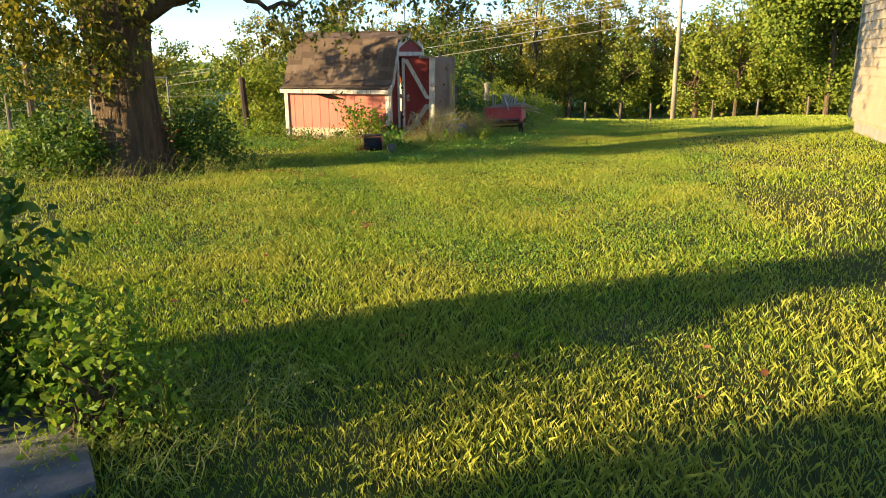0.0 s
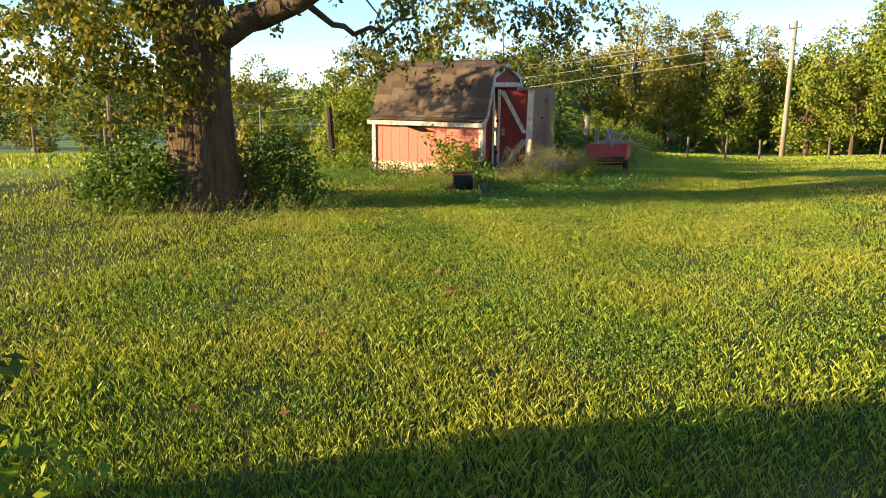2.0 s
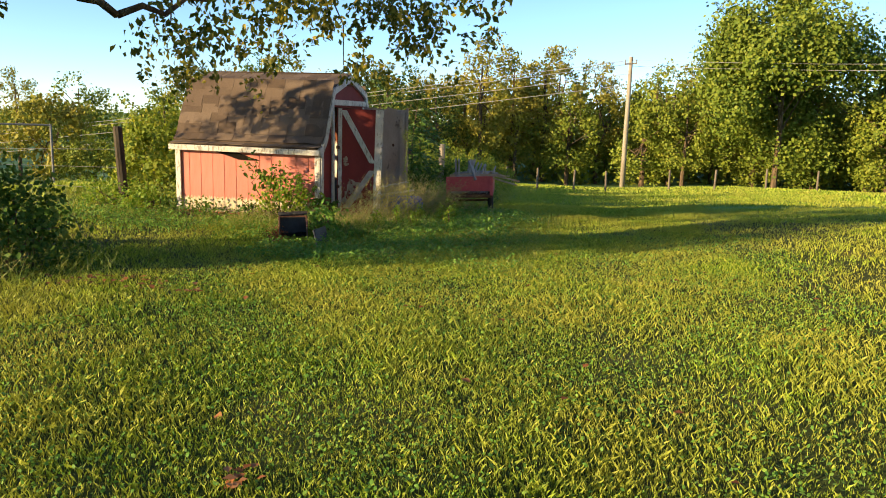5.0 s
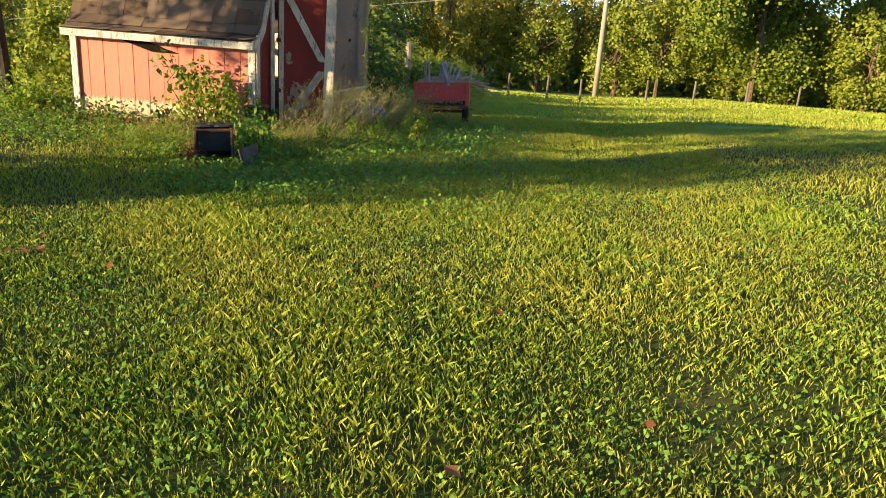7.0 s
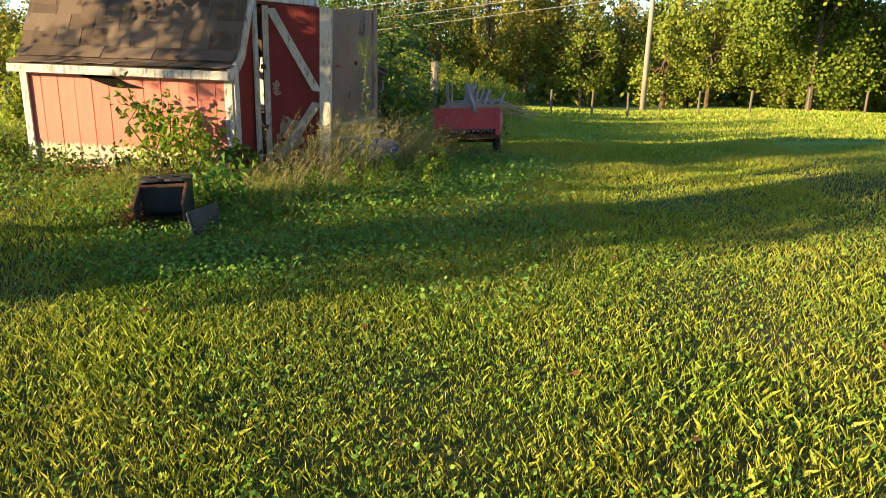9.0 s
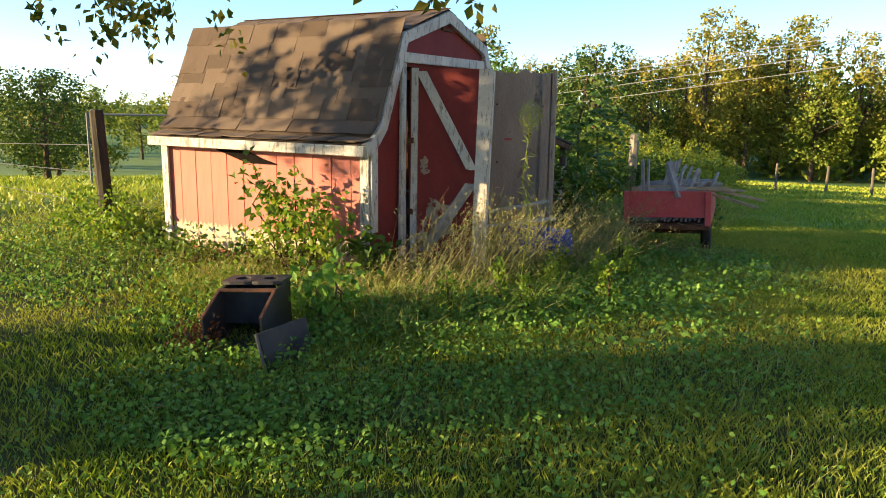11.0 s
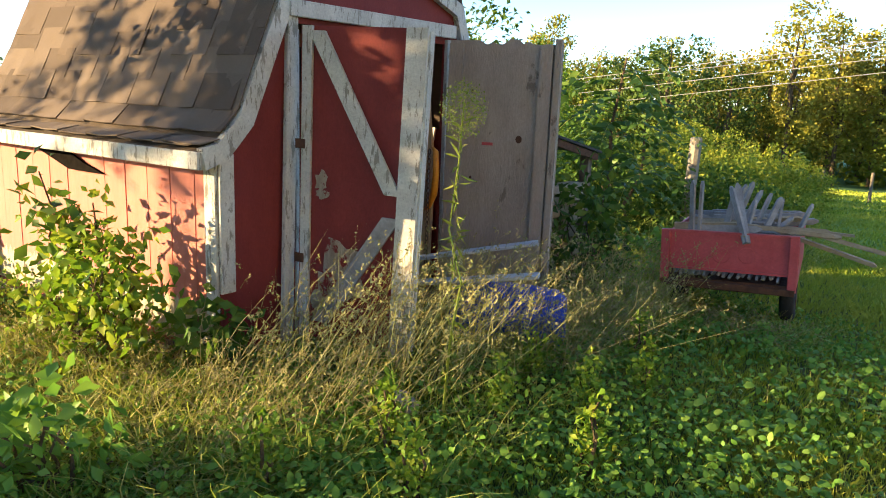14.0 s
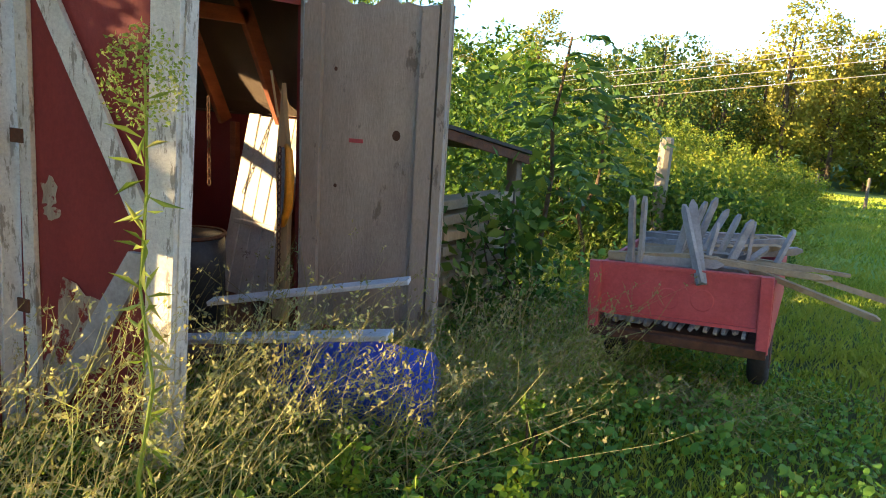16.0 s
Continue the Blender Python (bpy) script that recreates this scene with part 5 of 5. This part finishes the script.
spots += [(26, 56, 1, 1.2), (32, 52, 1, 1.3), (38, 50, 2, 1.2), (22, 60, 0, 1.2), (29, 60, 2, 1.2), (25, 50, 3, 0.9), (11, 57, 1, 0.8), (44, 46, 1, 1.3)]
spots += [(-44, 50, 1, 0.9), (-52, 46, 0, 0.85), (-60, 60, 2, 0.9), (-72, 66, 1, 1.0), (-30, 42, 3, 0.9), (-37, 38, 4, 1.0), (-90, 70, 1, 1.0), (-110, 62, 0, 0.9), (-48, 32, 3, 0.8), (-66, 40, 4, 1.1), (-84, 44, 3, 1.0), (-125, 60, 2, 0.9), (-140, 80, 1, 1.0), (-100, 40, 3, 1.0)]
for k, (x, y, p, s) in enumerate(spots):
    m = pose(x, y, gz(x, y) - 0.1, 0, 0, rw.uniform(0, 360)) @ Matrix.Diagonal((s, s, s * rw.uniform(0.9, 1.1), 1))
    if k < 5:
        protos[k].matrix_basis = pose(x, y, gz(x, y) - 0.1, 0, 0, rw.uniform(0, 360))
    else:
        copy_thing(protos[p], m)


def far_woods():
    rng = np.random.default_rng(77)
    c = []
    for x0, x1, y0, hgt in ((-400, -60, 170, 7), (-900, -200, 420, 9), (-60, 160, 130, 8)):
        xs = rng.uniform(x0, x1, 500)
        ys = y0 + rng.normal(size=500) * 9 + (xs - x0) * 0.04
        c.append(np.column_stack([xs, ys, ground_z(xs, ys) + rng.uniform(0, 1, 500) ** 1.3 * hgt]))
    v, f = leaves(crown_points(np.concatenate(c), 9, 1.6, rng), 2.4, rng, 0.1)
    ob = new("woods", tri_mesh("woods", v, f, M_WOOD2))
    tagged(ob, "far hedgerows and woods across the fields", "woods", kind="stuff")


far_woods()


def thicket():
    rng = np.random.default_rng(78)
    xs, ys = rng.uniform(-45, 60, 1500), rng.uniform(73, 82, 1500)
    c = np.column_stack([xs, ys, ground_z(xs, ys) + rng.uniform(0, 1, 1500) ** 1.1 * 9.5])
    xs, ys = rng.uniform(-40, 55, 420), rng.uniform(60, 68, 420)
    c = np.concatenate([c, np.column_stack([xs, ys, ground_z(xs, ys) + rng.uniform(0, 2.6, 420)])])
    lp = crown_points(c, 14, 0.8, rng)
    v, f = leaves(lp, 0.75, rng, 0.1)
    tagged(new("undergrowth", tri_mesh("undergrowth", v, f, M_WOOD2)), "dark undergrowth filling the wood behind the trees", "undergrowth", kind="stuff")


thicket()

# ---- lawn ----
def lawn():
    rng = np.random.default_rng(3)
    V, F = [], []
    total = 0
    lane = lambda y: np.interp(y, [-14.5, -9, -4, 0], [5.2, 3.4, 2.4, 2.2])
    zones = [(-13.2, 2.0, 0.0, 1.6, 5900, 0.0040, 0.045), (-13.2, 3.5, 1.6, 3.6, 3500, 0.0043, 0.046), (-13.2, 8.0, 3.6, 8.0, 1150, 0.0064, 0.048),
             (2.0, 9.0, 0.0, 2.0, 2200, 0.009, 0.065), (3.5, 9.0, 2.0, 4.0, 1500, 0.012, 0.065), (-11.0, 6.0, 8.0, 16.0, 120, 0.022, 0.065), (-2.0, 22.0, 8.0, 30.0, 55, 0.055, 0.12), (9.0, 24.0, 0.0, 12.0, 280, 0.026, 0.075), (24.0, 48.0, 0.0, 22.0, 45, 0.07, 0.10)]
    for y0, y1, d0, d1, dens, w, h in zones:
        area = (y1 - y0) * 2 * (d1 - d0)
        n = int(dens * area)
        y = rng.uniform(y0, y1, n)
        x = lane(y) + rng.uniform(d0, d1, n) * rng.choice([-1, 1], n) + np.clip(y - 4, 0, 40) * 0.12
        inside = (x > -LEN - 0.02) & (x < 0.02) & (y > 0) & (y < W)
        clump = np.sin(x * 7.1 + np.sin(y * 5.3)) * np.sin(y * 6.7 + np.sin(x * 4.1))
        keep = ~inside & (rng.uniform(0, 1, n) < 0.76 + 0.30 * clump + 0.18 * np.sin(x * 23 + 3 * np.sin(y * 9)) * np.sin(y * 21 + 2 * np.sin(x * 11)))
        slabq = (x < 3.4) & (y < -12.3)
        keep &= ~slabq
        x, y = x[keep], y[keep]
        n = len(x)
        base = on_ground(np.column_stack([x, y]), -0.004)
        hh = h * (1 + 0.35 * smooth01(-8.5, -11.5, y) * 0.6) * rng.uniform(0.45, 1.25, n) * (1 + 0.35 * np.sin(x * 2.3 + 1) * np.sin(y * 1.9))
        lean = rng.normal(size=(n, 2)) * 0.36
        tip = base + np.column_stack([lean * hh[:, None], hh])
        mid = base + np.column_stack([lean * hh[:, None] * 0.3, hh * 0.6])
        a = rng.uniform(0, 2 * np.pi, n)
        side = np.column_stack([np.cos(a), np.sin(a), np.zeros(n)]) * (w * rng.uniform(0.6, 1.3, n) / 2)[:, None]
        v = np.stack([base - side, base + side, mid + side * 0.9, tip], 1).reshape(-1, 3)
        k = np.arange(n)[:, None] * 4
        V.append(v); F.append(np.concatenate([k + [0, 1, 2], k + [0, 2, 3]]) + total)
        total += len(v)
    ob = new("grass", tri_mesh("grass", np.concatenate(V), np.concatenate(F), M_GRASS))
    tagged(ob, "short mown lawn grass with yellow-green blades", "grass", kind="stuff")


lawn()


def ground_cover():
    rng = np.random.default_rng(9)
    def patch(n, x0, x1, y0, y1, h0, h1, size, mat, name, label, mask=None):
        xy = np.column_stack([rng.uniform(x0, x1, n), rng.uniform(y0, y1, n)])
        ins = (xy[:, 0] > -LEN) & (xy[:, 0] < 0.02) & (xy[:, 1] > 0) & (xy[:, 1] < W)
        den = np.sin(xy[:, 0] * 3.1 + 0.7) * np.sin(xy[:, 1] * 2.7 + 0.2)
        xy = xy[~ins & (rng.uniform(0, 1, n) < 0.65 + 0.45 * den)]
        if mask is not None:
            xy = xy[mask(xy)]
        p = on_ground(xy, 0) + np.column_stack([np.zeros((len(xy), 2)), rng.uniform(h0, h1, len(xy))])
        v, f = round_leaves(p, size, rng, -0.05, 0.38)
        tagged(new(name, tri_mesh(name, v, f, mat)), label, "weeds", kind="stuff")
    patch(56000, 0.2, 3.4, -3.2, 3.6, 0.02, 0.11, 0.031, M_CLOVER, "ground_cover", "low broad-leaved weeds covering the shaded ground", lambda q: (q[:, 0] < 1.7 + rng.uniform(0, 1, len(q)) ** 2 * 2.2) & (np.hypot(q[:, 0] - 0.42, q[:, 1] + 1.82) > 0.3))
    patch(11000, -4.5, 1.2, -2.2, 0.1, 0.02, 0.15, 0.035, M_CLOVER, "ground_cover", "leafy weeds before the shed wall", lambda q: np.hypot(q[:, 0] - 0.42, q[:, 1] + 1.82) > 0.36)
    patch(60000, 0.4, 6.5, -9.5, 0.5, 0.015, 0.05, 0.022, M_CLOVER, "clover", "clover scattered through the mown lawn")
    patch(9000, -1.0, 8.0, -13.0, -9.5, 0.012, 0.04, 0.020, M_CLOVER, "clover", "clover scattered through the mown lawn", lambda q: ~((q[:, 0] < 3.4) & (q[:, 1] < -12.2)))
    patch(5000, 0.9, 2.9, -0.9, 2.7, 0.03, 0.13, 0.046, M_CLOVER, "ground_cover", "large-leaved dock and weeds before the trailer", lambda q: q[:, 0] > 1.1 + 0.15 * rng.normal(size=len(q)))
    patch(5000, 0.6, 2.2, 2.8, 8.5, 0.05, 0.5, 0.06, M_CLOVER, "ground_cover", "leafy weeds beside the trailer", lambda q: q[:, 0] < 1.4 + 0.02 * q[:, 1])
    # fallen leaves
    xy = np.concatenate([np.array([[2.89, -8.05]]) + rng.normal(size=(14, 2)) * 0.06, np.array([[0.2, -5.08]]) + rng.normal(size=(70, 2)) * np.array([0.42, 0.16]), np.column_stack([rng.uniform(0.5, 7, 55), rng.uniform(-12, -2, 55)])])
    v, f = leaves(on_ground(xy, 0.045), 0.06, rng, 0.0, 0.8, 0.4, 0.1)
    tagged(new("fallen_leaves", tri_mesh("fallen_leaves", v, f, M_FALLEN)), "brown fallen leaves scattered on the lawn", "leaves", kind="stuff")


ground_cover()


def tall_weeds():
    rng = np.random.default_rng(15)
    def stalks(xy, h, mat, name, label, seeds=7, bend=0.16, lean=(0.42, 0.12), width=0.0058, leafn=3):
        n = len(xy)
        base = on_ground(xy, -0.01)
        hh = h * rng.uniform(0.55, 1.15, n)
        tip = base + np.column_stack([(rng.normal(size=n) * 0.22 + lean[0]) * hh, (rng.normal(size=n) * 0.22 + lean[1]) * hh, hh])
        v, f, tips = ribbons(base, tip, width, rng, bend)
        pieces = [(v, f)]
        if seeds:
            k = max(1, seeds // 2)
            s = rng.uniform(0.45, 0.98, (n, k, 1))
            p = (base[:, None] + (tips - base)[:, None] * s).reshape(-1, 3)
            d = unit(rng.normal(size=(n * k, 3)) * np.array([1, 1, 0.3]) + np.array([0.3, 0, 1.1])) * rng.uniform(0.04, 0.13, (n * k, 1))
            v2, f2, t2 = ribbons(p, p + d, 0.0032, rng, 0.12, 2)
            pieces.append((v2, f2))
            q = np.repeat(p, 4, axis=0) + np.repeat(t2 - p, 4, axis=0) * rng.uniform(0.35, 1.0, (n * k * 4, 1)) + rng.normal(size=(n * k * 4, 3)) * 0.003
            pieces.append(leaves(q, 0.017, rng, -0.3, 0, 0.27))
        if leafn:
            s = rng.uniform(0.1, 0.6, (n, leafn, 1))
            p = (base[:, None] + (tips - base)[:, None] * s).reshape(-1, 3)
            d = unit(rng.normal(size=(n * leafn, 3)) * np.array([1, 1, 0.3]) + np.array([0, 0, 0.35])) * rng.uniform(0.08, 0.22, (n * leafn, 1))
            pieces.append(ribbons(p, p + d, 0.007, rng, 0.3, 2)[:2])
        v, f = join(*pieces)
        tagged(new(name, tri_mesh(name, v, f, mat)), label, "tall grass", kind="stuff")
    def area(n, x0, x1, y0, y1):
        return np.column_stack([rng.uniform(x0, x1, n), rng.uniform(y0, y1, n)])
    stalks(area(240, 0.15, 1.05, -0.5, 1.5), 0.80, M_DRY, "dry_weeds", "dry seeding weed stalks before the shed doors", 7)
    stalks(area(190, 0.7, 1.5, 1.0, 3.0), 0.75, M_DRY, "dry_weeds", "dry weed stalks leaning beside the trailer", 6, 0.2, (0.35, -0.15))
    stalks(area(650, -1.2, 1.1, -0.95, -0.1), 0.36, M_STRAW, "straw_grass", "straw-coloured long grass flopping before the shed", 0, 0.45, (0.3, -0.2), 0.007, 2)
    stalks(area(140, 0.3, 1.4, 0.0, 2.0), 0.45, M_STRAW, "straw_grass", "straw-coloured grass leaning before the doors", 3, 0.4, (0.4, -0.2), 0.006, 2)
    stalks(area(1000, -1.0, 1.3, -1.35, -0.35), 0.34, M_TALL, "tall_grass", "long arching grass flopping over before the shed", 0, 0.45, (0.3, -0.25), 0.008, 2)
    stalks(area(150, 1.35, 2.4, 2.25, 2.75), 0.26, M_DRY, "dry_weeds", "dead twigs under the trailer", 3, 0.35)
    stalks(area(260, 1.35, 2.5, 2.2, 3.4), 0.2, M_TALL, "tall_grass", "uncut grass round the trailer wheels", 0, 0.3)
    stalks(area(60, 0.85, 1.4, 0.6, 1.3), 0.4, M_TALL, "tall_grass", "uncut grass half hiding the barrel", 2, 0.3, (0.1, -0.2), 0.007, 4)
    stalks(area(260, -1.1, 0.9, -0.75, -0.1), 0.38, M_DRY, "dry_weeds", "straw-coloured grass along the foot of the shed", 4, 0.3)
    stalks(area(480, 0.1, 1.7, -0.9, 3.2), 0.34, M_TALL, "tall_grass", "uncut green grass before the shed doors", 2, 0.3)
    stalks(area(500, -3.6, 0.6, -1.4, -0.15), 0.19, M_TALL, "tall_grass", "uncut grass along the shed wall", 1, 0.3)
    stalks(area(800, -0.6, 1.9, 3.6, 9.5), 0.75, M_TALL, "tall_grass", "uncut grass in the rough strip behind the trailer", 3, 0.25)
    stalks(area(260, -3.2, -0.2, -7.2, -4.4), 0.45, M_TALL, "tall_grass", "long grass round the foot of the tree", 2, 0.3)
    stalks(area(500, -8, -2.6, -1.0, 6), 0.4, M_TALL, "tall_grass", "rough pasture grass along the fence", 1, 0.25)
    stalks(area(60, 0.40, 1.20, 0.1, 1.2), 0.82, M_STRAW, "dry_weeds", "pale seeding weed stalks tangled before the barrel", 8, 0.22, (0.35, -0.1), 0.0046, 3)
    stalks(area(170, 1.1, 1.6, 1.6, 3.1), 0.5, M_TALL, "tall_grass", "green weeds between the barrel and the trailer", 3, 0.25, (0.2, -0.1), 0.007, 5)
    stalks(area(6000, 0.7, 3.6, -3.2, 3.2), 0.15, M_TALL, "tall_grass", "tufts of grass among the broad-leaved weeds", 0, 0.35, (0.15, 0.0), 0.006, 0)
    stalks(area(80, 0.95, 1.45, 0.9, 2.0), 0.66, M_DRY, "dry_weeds", "dead seeding stalks bent over beside the barrel", 8, 0.22, (0.85, 0.35), 0.0055, 3)
    stalks(area(60, 0.4, 1.2, -0.3, 1.0), 0.85, M_STRAW, "dry_weeds", "pale seeding stalks leaning before the doors", 8, 0.2, (0.6, 0.3), 0.005, 2)
    stalks(area(160, 3.2, 4.1, -12.7, -11.6), 0.3, M_TALL, "tall_grass", "long grass fringing the concrete slab", 1, 0.3)


tall_weeds()


# a tall seeding weed that stands before the open door
def seed_weed(x, y, h):
    rng = np.random.default_rng(int(x * 1000))
    t = thing("weed", "tall green weed with a fluffy seed head", "weed")
    g = gz(x, y)
    ms = Mesher()
    pts = limb(ms, (x, y, g - 0.02), (x + 0.02, y + 0.03, g + h), 0.007, 0.003, rng, 0.02, 7, 5)
    part("stem", ms, M_TALL, t)
    s = rng.uniform(0.15, 0.95, 70)
    p = np.array([np.array(pts[0]) + (np.array(pts[-1]) - np.array(pts[0])) * k for k in s])
    v1 = leaves(p, 0.075, rng, 0.05, 0, 0.07)
    part("leaves", tri_mesh("leaves", *v1, M_TALL), M_TALL, t)
    top = np.array(pts[-1]) + unit(rng.normal(size=(900, 3))) * rng.uniform(0.3, 1, (900, 1)) ** 0.5 * np.array([0.10, 0.10, 0.12]) - np.array([0, 0, 0.03])
    part("seed_head", tri_mesh("seed_head", *leaves(top, 0.011, rng, 0, 0, 0.3), M_TALL), M_TALL, t)


seed_weed(1.33, 0.10, 1.40)


# ---- planks and shingles, piece by piece ----
def siding_planks():
    n, w = 12, LEN / 12
    ms = Mesher()
    ms.add([(-w / 2 + 0.001, 0, 0), (w / 2 - 0.001, 0, 0), (w / 2 - 0.001, 0, 1.06), (-w / 2 + 0.001, 0, 1.06), (-w / 2 + 0.004, -0.010, 0), (w / 2 - 0.004, -0.010, 0), (w / 2 - 0.004, -0.010, 1.06), (-w / 2 + 0.004, -0.010, 1.06)],
           [(4, 5, 6, 7), (0, 4, 7, 3), (5, 1, 2, 6), (0, 1, 5, 4), (3, 7, 6, 2), (3, 2, 1, 0)])
    me = ms.mesh("plank")
    me.materials.append(M_PLANK)
    r = random.Random(2)
    for i in range(n):
        ob = new("plank", me)
        ob.parent = south
        ob.matrix_basis = pose(-LEN + (i + 0.5) * w, 0.02 + r.uniform(-0.003, 0.002), -0.10 + r.uniform(0, 0.03), 0, r.uniform(-0.25, 0.25), 0)


siding_planks()


def shingles():
    r = random.Random(6)
    variants = []
    for k in range(4):
        ms = Mesher()
        w, L, c = 0.292, 0.20, (0.004, 0.010, 0.018, 0.006)[k]
        ms.add([(-w / 2, 0, c), (0, 0, c * 0.4), (w / 2, 0, c * (1.4 if k % 2 else 0.6)), (-w / 2, L, 0), (0, L, 0), (w / 2, L, 0)] + [(-w / 2, 0, c + 0.007), (0, 0, c * 0.4 + 0.007), (w / 2, 0, c * (1.4 if k % 2 else 0.6) + 0.007), (-w / 2, L, 0.004), (0, L, 0.004), (w / 2, L, 0.004)],
               [(0, 3, 4, 1), (1, 4, 5, 2), (6, 7, 10, 9), (7, 8, 11, 10), (0, 1, 7, 6), (1, 2, 8, 7), (0, 6, 9, 3), (2, 5, 11, 8), (3, 9, 10, 4), (4, 10, 11, 5)])
        me = ms.mesh("shingle")
        me.materials.append(M_TAB)
        variants.append(me)
    def lay(points, flip=False):
        seg = [(Vector(a), Vector(b)) for a, b in zip(points, points[1:])]
        total = sum((b - a).length for a, b in seg)
        s, row = 0.0, 0
        while s < total - 0.05:
            acc = 0.0
            for a, b in seg:
                l = (b - a).length
                if s <= acc + l:
                    break
                acc += l
            d = (b - a).normalized()
            p = a + d * (s - acc)
            pitch = math.degrees(math.atan2(d.y, abs(d.x)))
            x = -LEN - 0.06 - r.uniform(0.0, 0.28)
            while x < 0.02:
                ob = new("shingle", r.choice(variants))
                ob.parent = roof
                xx = min(max(x + 0.148, -LEN + 0.08), -0.115)
                ob.matrix_basis = pose(xx, p.x, p.y + 0.006, pitch + (3 if row else 0), 0, r.uniform(-0.6, 0.6) + (180 if flip else 0)) if not flip else pose(xx, p.x, p.y + 0.006, -pitch, 0, 0) @ pose(0, 0, 0, 0, 0, 180)
                x += 0.297
            s += 0.152
            row += 1
    lay(PROFILE[:5])
    lay(PROFILE[:3:-1], True)


shingles()
